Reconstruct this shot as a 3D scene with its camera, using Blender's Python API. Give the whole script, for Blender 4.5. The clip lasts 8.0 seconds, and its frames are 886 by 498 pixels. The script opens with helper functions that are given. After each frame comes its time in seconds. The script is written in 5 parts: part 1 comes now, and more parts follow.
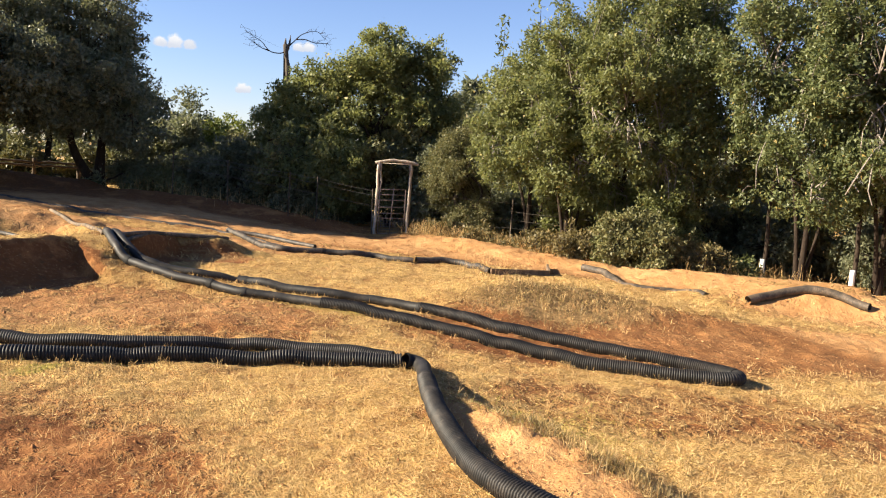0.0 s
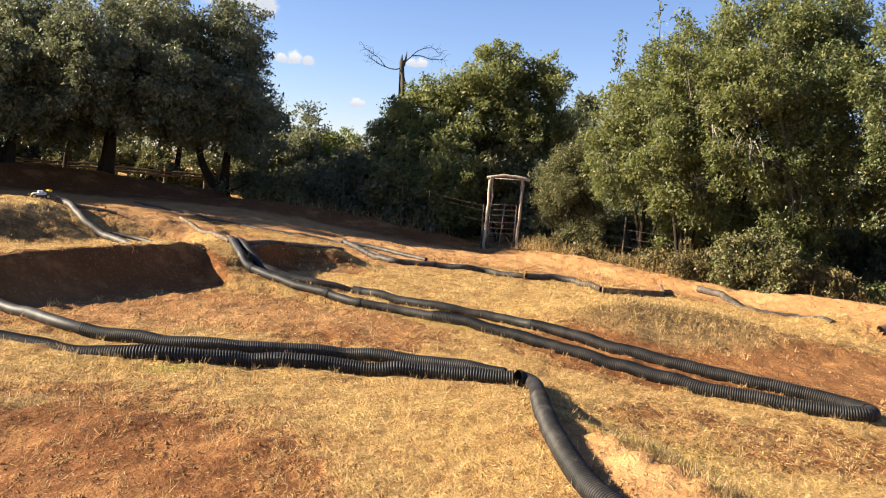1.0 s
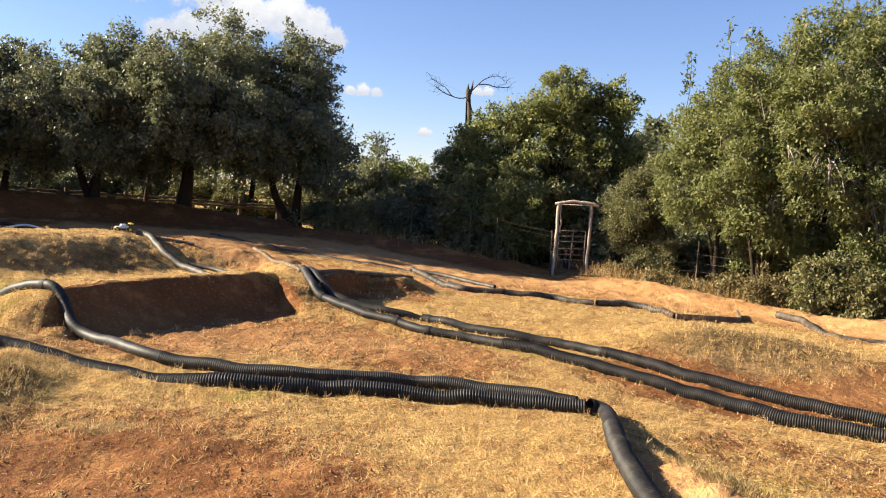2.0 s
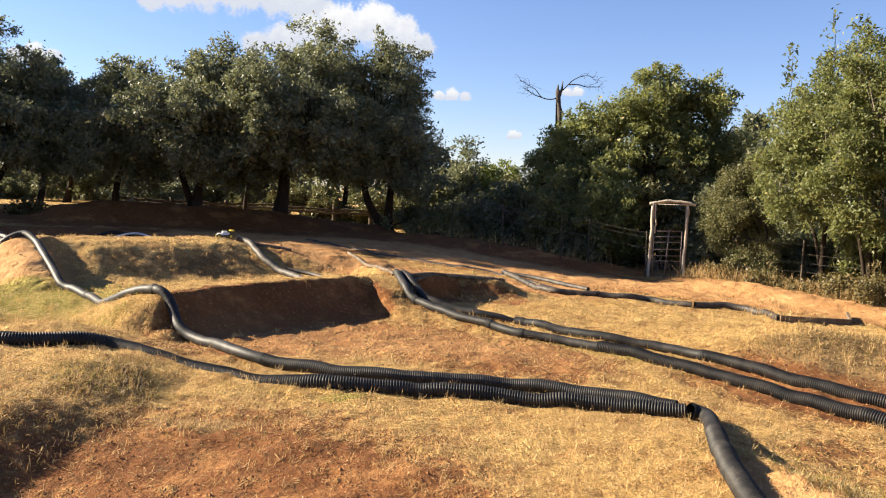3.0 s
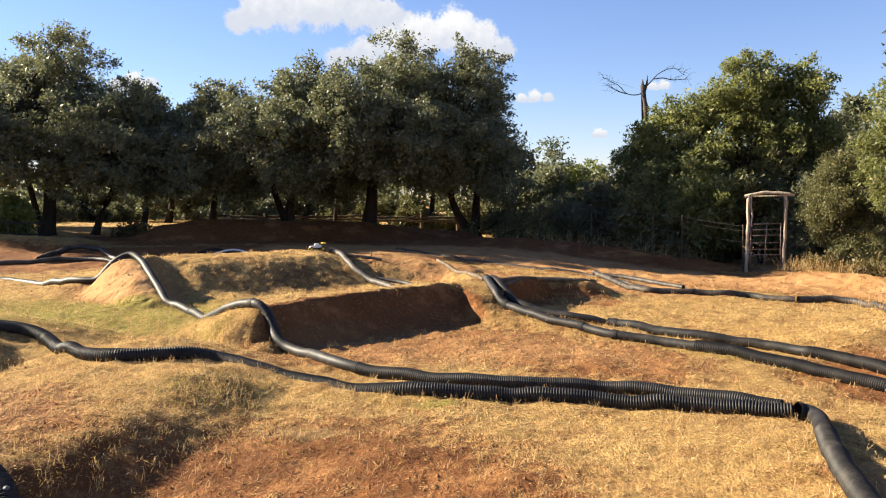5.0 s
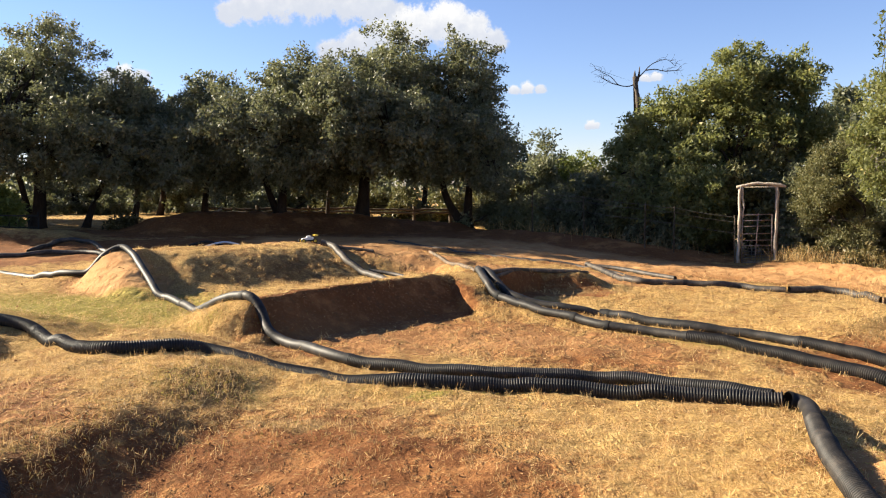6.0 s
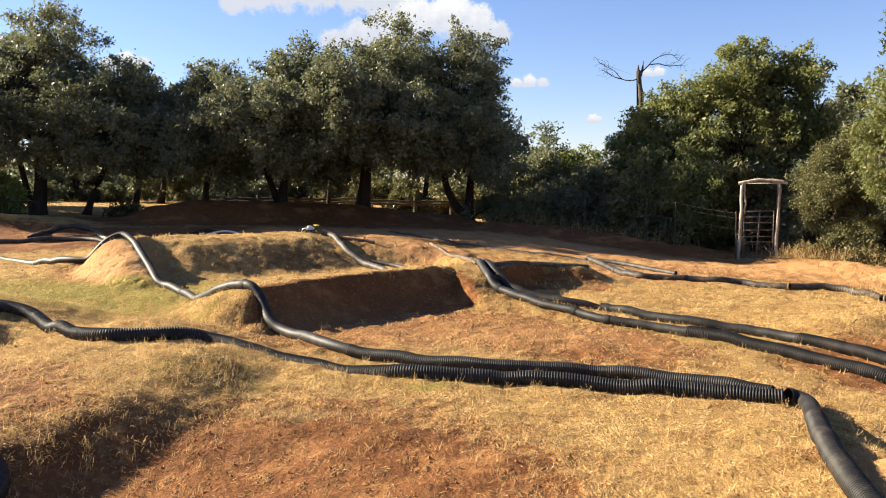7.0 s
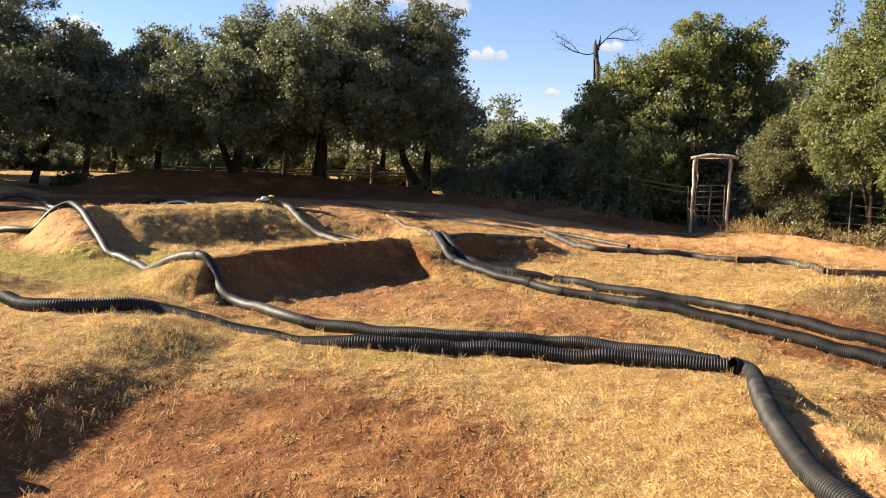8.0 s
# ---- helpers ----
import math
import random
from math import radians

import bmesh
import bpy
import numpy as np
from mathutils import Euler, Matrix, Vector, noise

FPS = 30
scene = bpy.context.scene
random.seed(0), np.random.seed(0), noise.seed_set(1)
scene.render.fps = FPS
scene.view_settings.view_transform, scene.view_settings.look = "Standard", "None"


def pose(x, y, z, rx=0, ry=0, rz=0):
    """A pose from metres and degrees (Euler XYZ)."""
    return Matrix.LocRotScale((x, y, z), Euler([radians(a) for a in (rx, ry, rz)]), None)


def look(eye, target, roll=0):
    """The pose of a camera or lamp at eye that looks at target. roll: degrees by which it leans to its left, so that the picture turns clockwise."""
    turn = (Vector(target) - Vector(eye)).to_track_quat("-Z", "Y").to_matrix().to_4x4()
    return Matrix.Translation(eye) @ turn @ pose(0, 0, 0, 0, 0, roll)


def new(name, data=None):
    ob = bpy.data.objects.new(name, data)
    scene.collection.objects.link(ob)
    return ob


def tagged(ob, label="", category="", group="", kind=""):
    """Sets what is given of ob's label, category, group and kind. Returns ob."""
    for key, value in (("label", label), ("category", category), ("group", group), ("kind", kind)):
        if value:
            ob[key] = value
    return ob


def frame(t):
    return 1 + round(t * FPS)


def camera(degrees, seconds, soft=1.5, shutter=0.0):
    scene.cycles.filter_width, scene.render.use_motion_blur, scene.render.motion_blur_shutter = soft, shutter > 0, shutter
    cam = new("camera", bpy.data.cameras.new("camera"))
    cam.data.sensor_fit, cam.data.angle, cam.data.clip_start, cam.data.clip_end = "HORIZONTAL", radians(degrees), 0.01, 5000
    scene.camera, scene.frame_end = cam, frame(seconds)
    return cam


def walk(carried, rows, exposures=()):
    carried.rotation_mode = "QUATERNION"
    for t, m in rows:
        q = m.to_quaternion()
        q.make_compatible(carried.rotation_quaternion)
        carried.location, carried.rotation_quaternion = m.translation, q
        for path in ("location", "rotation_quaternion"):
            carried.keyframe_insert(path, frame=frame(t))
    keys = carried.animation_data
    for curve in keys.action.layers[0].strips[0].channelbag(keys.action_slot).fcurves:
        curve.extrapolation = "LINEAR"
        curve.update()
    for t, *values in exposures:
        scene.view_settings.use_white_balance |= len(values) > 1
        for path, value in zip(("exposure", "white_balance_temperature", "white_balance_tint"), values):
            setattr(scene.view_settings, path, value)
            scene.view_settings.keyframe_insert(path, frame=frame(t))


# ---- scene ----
cam = camera(58.0, 8.0, soft=1.1)


def aim(x, y, z, yaw, pitch, roll):
    """A pose from the eye, the heading (to the left of +y), the tilt up and the lean to the left, in degrees."""
    a, b = radians(yaw), radians(pitch)
    ahead = Vector((-math.sin(a) * math.cos(b), math.cos(a) * math.cos(b), math.sin(b)))
    return look((x, y, z), Vector((x, y, z)) + ahead, roll)


walk(cam, [
    (0.0, aim(0.098, -0.039, 1.756, -25.10, -6.16, 3.66)),
    (0.5, aim(0.048, -0.023, 1.747, -22.56, -6.21, 5.22)),
    (1.0, aim(0.015, -0.022, 1.769, -17.42, -5.68, 4.50)),
    (1.5, aim(0.018, -0.028, 1.766, -14.94, -4.83, 3.52)),
    (1.7, aim(0.017, -0.026, 1.768, -14.33, -4.58, 3.60)),
    (2.8, aim(0.005, -0.021, 1.767, -6.37, -2.82, 2.23)),
    (3.0, aim(-0.003, -0.014, 1.758, -5.88, -4.13, 2.23)),
    (3.5, aim(-0.024, -0.006, 1.768, -1.42, -5.86, 1.14)),
    (4.0, aim(-0.018, -0.028, 1.769, 2.54, -4.19, 0.90)),
    (4.5, aim(0.014, -0.031, 1.761, 2.43, -3.96, 0.13)),
    (4.7, aim(0.006, -0.028, 1.766, 1.58, -3.79, -0.30)),
    (5.8, aim(0.010, -0.018, 1.760, -0.28, -4.37, -0.82)),
    (6.0, aim(0.018, -0.014, 1.755, 0.00, -4.44, -0.80)),
    (6.5, aim(0.007, -0.002, 1.752, -0.24, -4.92, -0.28)),
    (7.0, aim(0.000, 0.000, 1.750, 0.00, -5.00, 0.00)),
    (7.5, aim(0.006, -0.002, 1.738, -0.48, -5.56, -0.06)),
    (8.0, aim(0.025, -0.010, 1.737, -3.07, -6.94, 0.64)),
])

# ---------------------------------------------------------------- sun and sky
SUN_LEFT, SUN_UP = 73.0, 25.0          # degrees to the left of +y, and over the horizon
scene.view_settings.exposure = 1.87
world = bpy.data.worlds.new("sky")
scene.world = world
world.use_nodes = True
wn = world.node_tree.nodes
wl = world.node_tree.links
wn.clear()
sky = wn.new("ShaderNodeTexSky")
sky.sky_type = "NISHITA"
sky.sun_disc = False
sky.sun_elevation = radians(SUN_UP)
sky.sun_rotation = radians(-SUN_LEFT)
sky.air_density, sky.dust_density, sky.ozone_density = 1.0, 0.0, 4.5
wbg = wn.new("ShaderNodeBackground")
wbg.inputs["Strength"].default_value = 0.0475
wout = wn.new("ShaderNodeOutputWorld")
hue = wn.new("ShaderNodeMix")
hue.data_type, hue.blend_type = "RGBA", "MULTIPLY"
hue.inputs[0].default_value = 1.0
hue.inputs[7].default_value = (1.10, 0.97, 1.08, 1.0)
wl.new(sky.outputs[0], hue.inputs[6])
wl.new(hue.outputs[2], wbg.inputs[0])
wl.new(wbg.outputs[0], wout.inputs[0])

sun = new("sun", bpy.data.lights.new("sun", "SUN"))
sun.data.energy = 5.0
sun.data.angle = radians(0.55)
sun.data.color = (1.0, 0.875, 0.665)
sa, se = radians(SUN_LEFT), radians(SUN_UP)
sun.matrix_world = look((-math.sin(sa) * math.cos(se) * 60, math.cos(sa) * math.cos(se) * 60, math.sin(se) * 60), (0, 0, 0))


# ---------------------------------------------------------------- materials
def material(name):
    m = bpy.data.materials.new(name)
    m.use_nodes = True
    m.node_tree.nodes.clear()
    return m, m.node_tree.nodes, m.node_tree.links


def put(n, links, kind, inputs=(), operation="", attribute_name="", interpolation_type="", data_type="", blend_type=""):
    """A node of a kind, with its properties set and its inputs given as values or sockets."""
    node = n.new(kind)
    if operation:
        node.operation = operation
    if attribute_name:
        node.attribute_name = attribute_name
    if interpolation_type:
        node.interpolation_type = interpolation_type
    if data_type:
        node.data_type, node.blend_type = data_type, blend_type
    for key, value in dict(inputs).items():
        if isinstance(value, bpy.types.NodeSocket):
            links.new(value, node.inputs[key])
        else:
            node.inputs[key].default_value = value
    return node


def rgb(r, g, b):
    return (r, g, b, 1.0)


def mix(n, l, fac, a, b, blend="MIX"):
    return put(n, l, "ShaderNodeMix", {0: fac, 6: a, 7: b}, data_type="RGBA", blend_type=blend).outputs[2]


def ramp(n, l, fac, lo, hi):
    return put(n, l, "ShaderNodeMapRange", {"Value": fac, "From Min": lo, "From Max": hi}, interpolation_type="SMOOTHSTEP").outputs[0]


def noise_tex(n, l, vec, scale, detail=4.0, rough=0.55):
    return put(n, l, "ShaderNodeTexNoise", {"Vector": vec, "Scale": scale, "Detail": detail, "Roughness": rough}).outputs[0]


def ground_material():
    m, n, l = material("dry_ground")
    pos = put(n, l, "ShaderNodeNewGeometry").outputs["Position"]
    dirt = put(n, l, "ShaderNodeAttribute", attribute_name="dirt").outputs["Fac"]
    green = put(n, l, "ShaderNodeAttribute", attribute_name="green").outputs["Fac"]
    weed = put(n, l, "ShaderNodeAttribute", attribute_name="weed").outputs["Fac"]
    big, mid = noise_tex(n, l, pos, 0.7, 4), noise_tex(n, l, pos, 3.5, 5, 0.62)
    fine, grit = noise_tex(n, l, pos, 22.0, 5, 0.7), noise_tex(n, l, pos, 90.0, 3, 0.7)
    stretched = put(n, l, "ShaderNodeMapping", {"Vector": pos, "Scale": (60.0, 16.0, 30.0), "Rotation": (0, 0, 0.5)}).outputs[0]
    strands = noise_tex(n, l, stretched, 1.0, 3, 0.7)
    stretched2 = put(n, l, "ShaderNodeMapping", {"Vector": pos, "Scale": (14.0, 55.0, 30.0), "Rotation": (0, 0, -0.4)}).outputs[0]
    strands2 = noise_tex(n, l, stretched2, 1.0, 3, 0.7)
    straw = mix(n, l, ramp(n, l, strands, 0.35, 0.65), rgb(0.52, 0.31, 0.108), rgb(0.80, 0.54, 0.205))
    straw = mix(n, l, ramp(n, l, strands2, 0.50, 0.68), straw, rgb(0.83, 0.59, 0.25))
    straw = mix(n, l, ramp(n, l, fine, 0.55, 0.70), straw, rgb(0.235, 0.115, 0.040))
    straw = mix(n, l, ramp(n, l, mid, 0.50, 0.70), straw, rgb(0.48, 0.27, 0.098))
    sand = put(n, l, "ShaderNodeAttribute", attribute_name="sand").outputs["Fac"]
    soil = mix(n, l, mid, rgb(0.235, 0.094, 0.031), rgb(0.115, 0.045, 0.016))
    soil = mix(n, l, ramp(n, l, fine, 0.52, 0.75), soil, rgb(0.38, 0.20, 0.080))
    clump = noise_tex(n, l, pos, 8.0, 4, 0.65)
    soil = mix(n, l, put(n, l, "ShaderNodeMath", {0: ramp(n, l, clump, 0.54, 0.70), 1: 0.75}, operation="MULTIPLY").outputs[0], soil, rgb(0.115, 0.060, 0.026))
    dusty = noise_tex(n, l, pos, 1.6, 5, 0.7)
    soil = mix(n, l, put(n, l, "ShaderNodeMath", {0: ramp(n, l, dusty, 0.50, 0.66), 1: 0.6}, operation="MULTIPLY").outputs[0], soil, rgb(0.40, 0.195, 0.072))
    soil = mix(n, l, sand, soil, mix(n, l, ramp(n, l, mid, 0.35, 0.7), rgb(0.53, 0.312, 0.138), rgb(0.41, 0.212, 0.085)))
    soil = mix(n, l, ramp(n, l, grit, 0.60, 0.8), soil, mix(n, l, 1.0, soil, rgb(0.42, 0.36, 0.32), "MULTIPLY"))
    straw = mix(n, l, ramp(n, l, grit, 0.60, 0.78), straw, mix(n, l, 1.0, straw, rgb(0.70, 0.64, 0.58), "MULTIPLY"))
    ragged = put(n, l, "ShaderNodeMath", {0: put(n, l, "ShaderNodeMath", {0: mid, 1: 1.7}, operation="MULTIPLY").outputs[0], 1: put(n, l, "ShaderNodeMath", {0: clump, 1: 1.5}, operation="MULTIPLY").outputs[0]}, operation="ADD").outputs[0]
    cover = put(n, l, "ShaderNodeMath", {0: dirt, 1: ragged}, operation="ADD").outputs[0]
    bare = ramp(n, l, cover, 1.80, 2.42)
    straw = mix(n, l, put(n, l, "ShaderNodeMath", {0: ramp(n, l, cover, 1.35, 2.1), 1: 0.62}, operation="MULTIPLY").outputs[0], straw, mix(n, l, fine, rgb(0.40, 0.215, 0.083), rgb(0.22, 0.105, 0.040)))
    col = mix(n, l, bare, straw, soil)
    turf = mix(n, l, ramp(n, l, fine, 0.35, 0.65), rgb(0.27, 0.235, 0.052), rgb(0.54, 0.43, 0.12))
    gcover = put(n, l, "ShaderNodeMath", {0: green, 1: put(n, l, "ShaderNodeMath", {0: mid, 1: strands}, operation="ADD").outputs[0]}, operation="ADD").outputs[0]
    col = mix(n, l, ramp(n, l, gcover, 1.20, 1.75), col, turf)
    rank = mix(n, l, ramp(n, l, fine, 0.3, 0.7), rgb(0.145, 0.095, 0.043), rgb(0.37, 0.225, 0.095))
    wcover = put(n, l, "ShaderNodeMath", {0: weed, 1: put(n, l, "ShaderNodeMath", {0: mid, 1: fine}, operation="ADD").outputs[0]}, operation="ADD").outputs[0]
    col = mix(n, l, ramp(n, l, wcover, 1.25, 1.75), col, rank)
    col = mix(n, l, ramp(n, l, big, 0.3, 0.75), col, mix(n, l, 0.85, col, rgb(0.80, 0.73, 0.66), "MULTIPLY"))
    bsdf = put(n, l, "ShaderNodeBsdfPrincipled", {"Base Color": col, "Roughness": 0.95, "Specular IOR Level": 0.15})
    rough = put(n, l, "ShaderNodeMath", {0: put(n, l, "ShaderNodeMath", {0: strands, 1: strands2}, operation="ADD").outputs[0], 1: fine}, operation="ADD").outputs[0]
    b1 = put(n, l, "ShaderNodeBump", {"Height": mix(n, l, bare, rough, mix(n, l, 0.5, mix(n, l, 0.6, clump, fine), rgb(0.5, 0.5, 0.5))), "Strength": 1.0, "Distance": 0.08})
    b2 = put(n, l, "ShaderNodeBump", {"Height": mid, "Strength": 0.6, "Distance": 0.09, "Normal": b1.outputs[0]})
    l.new(b2.outputs[0], bsdf.inputs["Normal"])
    l.new(bsdf.outputs[0], put(n, l, "ShaderNodeOutputMaterial").inputs[0])
    return m


def leaf_material(name, dark, light, dry=None, glow=0.35, gloss=0.3, roughness=0.5):
    m, n, l = material(name)
    geo = put(n, l, "ShaderNodeNewGeometry")
    patch = noise_tex(n, l, geo.outputs["Position"], 0.9, 2)
    col = mix(n, l, geo.outputs["Random Per Island"], rgb(*dark), rgb(*light))
    col = mix(n, l, ramp(n, l, patch, 0.4, 0.7), col, mix(n, l, 0.55, col, rgb(*light)))
    if dry:
        col = mix(n, l, ramp(n, l, put(n, l, "ShaderNodeMath", {0: geo.outputs["Random Per Island"], 1: 7.31}, operation="MULTIPLY").outputs[0], 7.0, 7.3), col, rgb(*dry))
    bsdf = put(n, l, "ShaderNodeBsdfPrincipled", {"Base Color": col, "Roughness": roughness, "Specular IOR Level": gloss})
    trans = put(n, l, "ShaderNodeBsdfTranslucent", {"Color": mix(n, l, 0.5, col, rgb(light[0] * 1.25, light[1] * 1.25, light[2] * 0.8))})
    both = put(n, l, "ShaderNodeMixShader", {0: glow, 1: bsdf.outputs[0], 2: trans.outputs[0]})
    l.new(both.outputs[0], put(n, l, "ShaderNodeOutputMaterial").inputs[0])
    return m


def plain(name, dark, light, roughness=0.6, scale=6.0, relief=0.01, metallic=0.0, stretch=(1, 1, 1), specular=0.4, dust=None):
    """A surface with grain at two scales, relief and, if given, dust lying in patches."""
    m, n, l = material(name)
    pos = put(n, l, "ShaderNodeTexCoord").outputs["Object"]
    pos = put(n, l, "ShaderNodeMapping", {"Vector": pos, "Scale": stretch}).outputs[0]
    a, b = noise_tex(n, l, pos, scale, 5, 0.65), noise_tex(n, l, pos, scale * 9, 4, 0.6)
    col = mix(n, l, ramp(n, l, a, 0.3, 0.7), rgb(*dark), rgb(*light))
    col = mix(n, l, ramp(n, l, b, 0.5, 0.8), col, rgb(*[0.6 * v for v in dark]))
    if dust:
        col = mix(n, l, ramp(n, l, put(n, l, "ShaderNodeMath", {0: a, 1: b}, operation="ADD").outputs[0], 0.95, 1.35), col, rgb(*dust))
    bsdf = put(n, l, "ShaderNodeBsdfPrincipled", {"Base Color": col, "Roughness": put(n, l, "ShaderNodeMapRange", {"Value": b, "To Min": roughness - 0.1, "To Max": roughness + 0.12}).outputs[0],
                                                 "Metallic": metallic, "Specular IOR Level": specular})
    bump = put(n, l, "ShaderNodeBump", {"Height": put(n, l, "ShaderNodeMath", {0: a, 1: b}, operation="ADD").outputs[0], "Strength": 0.6, "Distance": relief})
    l.new(bump.outputs[0], bsdf.inputs["Normal"])
    l.new(bsdf.outputs[0], put(n, l, "ShaderNodeOutputMaterial").inputs[0])
    return m


def straw_material():
    m, n, l = material("straw")
    geo = put(n, l, "ShaderNodeNewGeometry")
    col = mix(n, l, geo.outputs["Random Per Island"], rgb(0.36, 0.205, 0.080), rgb(0.80, 0.57, 0.26))
    bsdf = put(n, l, "ShaderNodeBsdfPrincipled", {"Base Color": col, "Roughness": 0.7, "Specular IOR Level": 0.3})
    trans = put(n, l, "ShaderNodeBsdfTranslucent", {"Color": col})
    both = put(n, l, "ShaderNodeMixShader", {0: 0.3, 1: bsdf.outputs[0], 2: trans.outputs[0]})
    l.new(both.outputs[0], put(n, l, "ShaderNodeOutputMaterial").inputs[0])
    return m


MAT_GROUND = ground_material()
MAT_STRAW = straw_material()
MAT_TURF = leaf_material("turf", (0.15, 0.16, 0.03), (0.42, 0.36, 0.09), (0.5, 0.36, 0.12))
MAT_OAK = leaf_material("oak_leaf", (0.058, 0.063, 0.036), (0.182, 0.192, 0.116), (0.25, 0.21, 0.12), 0.34, 0.34, 0.48)
MAT_PECAN = leaf_material("pecan_leaf", (0.040, 0.055, 0.018), (0.158, 0.175, 0.070), (0.40, 0.29, 0.10), 0.28, 0.32, 0.5)
MAT_DRY = leaf_material("dry_leaf", (0.060, 0.050, 0.021), (0.195, 0.155, 0.064), (0.36, 0.27, 0.13), 0.2)
MAT_ELM = leaf_material("elm_leaf", (0.064, 0.077, 0.027), (0.222, 0.234, 0.094), (0.38, 0.30, 0.10), 0.45)
MAT_CEDAR = leaf_material("cedar_leaf", (0.058, 0.064, 0.025), (0.180, 0.168, 0.070), (0.27, 0.20, 0.09), 0.2)
MAT_BRIGHT = leaf_material("bright_leaf", (0.060, 0.085, 0.020), (0.20, 0.225, 0.060), (0.36, 0.30, 0.08), 0.32)
MAT_BARK = plain("bark", (0.022, 0.015, 0.011), (0.050, 0.036, 0.026), 0.95, 5.0, 0.03, stretch=(1, 1, 0.25), specular=0.2)
MAT_DEADWOOD = plain("dead_wood", (0.04, 0.032, 0.026), (0.11, 0.088, 0.07), 0.85, 5.0, 0.02, stretch=(1, 1, 0.2), specular=0.2)
MAT_TWIG = plain("pale_twig", (0.16, 0.135, 0.11), (0.34, 0.29, 0.25), 0.85, 8.0, 0.01, specular=0.2)
MAT_CEDAR_POST = plain("cedar_post", (0.25, 0.20, 0.15), (0.52, 0.435, 0.34), 0.85, 6.0, 0.02, stretch=(1, 1, 0.2), specular=0.2)
MAT_RAIL = plain("weathered_rail", (0.05, 0.038, 0.028), (0.12, 0.092, 0.068), 0.9, 6.0, 0.01, specular=0.2)
MAT_PIPE = plain("black_pipe", (0.008, 0.0075, 0.007), (0.024, 0.021, 0.019), 0.57, 7.0, 0.001, specular=0.30, dust=(0.050, 0.041, 0.033))
MAT_PIPE_GREY = plain("grey_pipe", (0.020, 0.018, 0.016), (0.060, 0.050, 0.042), 0.58, 6.0, 0.002, specular=0.35, dust=(0.13, 0.095, 0.065))
MAT_PIPE_DUSTY = plain("dusty_pipe", (0.06, 0.048, 0.036), (0.15, 0.112, 0.078), 0.7, 6.0, 0.002, specular=0.25, dust=(0.27, 0.185, 0.115))
MAT_PIPE_BROWN = plain("brown_pipe", (0.034, 0.027, 0.021), (0.090, 0.070, 0.052), 0.62, 6.0, 0.002, specular=0.3, dust=(0.17, 0.12, 0.08))
MAT_BLACK = plain("black_plastic", (0.010, 0.010, 0.010), (0.022, 0.021, 0.020), 0.7, 8.0, 0.001, specular=0.25)
MAT_STEEL = plain("rusty_steel", (0.20, 0.13, 0.10), (0.36, 0.27, 0.22), 0.55, 20.0, 0.001, metallic=0.5)
MAT_ZINC = plain("zinc", (0.13, 0.125, 0.12), (0.24, 0.235, 0.23), 0.6, 20.0, 0.001, metallic=0.3)
MAT_WIRE = plain("fence_wire", (0.11, 0.09, 0.075), (0.20, 0.17, 0.15), 0.5, 20.0, 0.001, metallic=0.6)
MAT_WHITE = plain("white_paint", (0.66, 0.65, 0.62), (0.82, 0.81, 0.78), 0.7, 9.0, 0.003)


# ---------------------------------------------------------------- the lie of the land
def smooth(a, b, v):
    u = np.clip((v - a) / (b - a), 0.0, 1.0)
    return u * u * (3 - 2 * u)


def waves(x, y, size, seed):
    """Soft unevenness, about -1 to 1, as a sum of crossed sines."""
    r = np.random.RandomState(seed)
    total = 0.0
    for n in range(7):
        a, k, ph = r.uniform(0, 6.283), 6.283 / (size * r.uniform(0.6, 1.7)), r.uniform(0, 6.283)
        total = total + np.sin(k * (x * math.cos(a) + y * math.sin(a)) + ph + 1.3 * np.sin(0.6 * k * (y * math.cos(a) - x * math.sin(a)) + 2 * ph))
    return total / 4.0


def ridge(x, y, line, front, back, top=0.15, cap=1.7, sharp=0.0):
    """A bank along a line of (x, y, height): front metres wide on its right-hand side, back metres on its left; sharp breaks its front edge."""
    best = np.zeros(np.broadcast(x, y).shape)
    for (ax, ay, ah), (bx, by, bh) in zip(line, line[1:]):
        ux, uy = bx - ax, by - ay
        length = math.hypot(ux, uy)
        ux, uy = ux / length, uy / length
        along = (x - ax) * ux + (y - ay) * uy
        k = np.clip(along / length, 0.0, 1.0)
        side = (x - ax) * uy - (y - ay) * ux
        far = np.hypot(side, cap * (along - k * length))
        lean = side / (far + 1e-6)
        width = back + (front - back) * (0.5 + 0.5 * np.clip(lean * 1.3, -1, 1))
        fall = smooth(top * 0.5, 1.0, far / width)
        if sharp:
            fall = fall ** (1 - sharp * smooth(0.0, 0.8, lean))
        best = np.maximum(best, (ah + (bh - ah) * k) * (1 - fall))
    return best


def knoll(x, y, cx, cy, rx, ry, turn, h):
    c, s = math.cos(radians(turn)), math.sin(radians(turn))
    u, v = ((x - cx) * c + (y - cy) * s) / rx, ((y - cy) * c - (x - cx) * s) / ry
    return h * (1 - smooth(0.0, 1.0, np.hypot(u, v)))


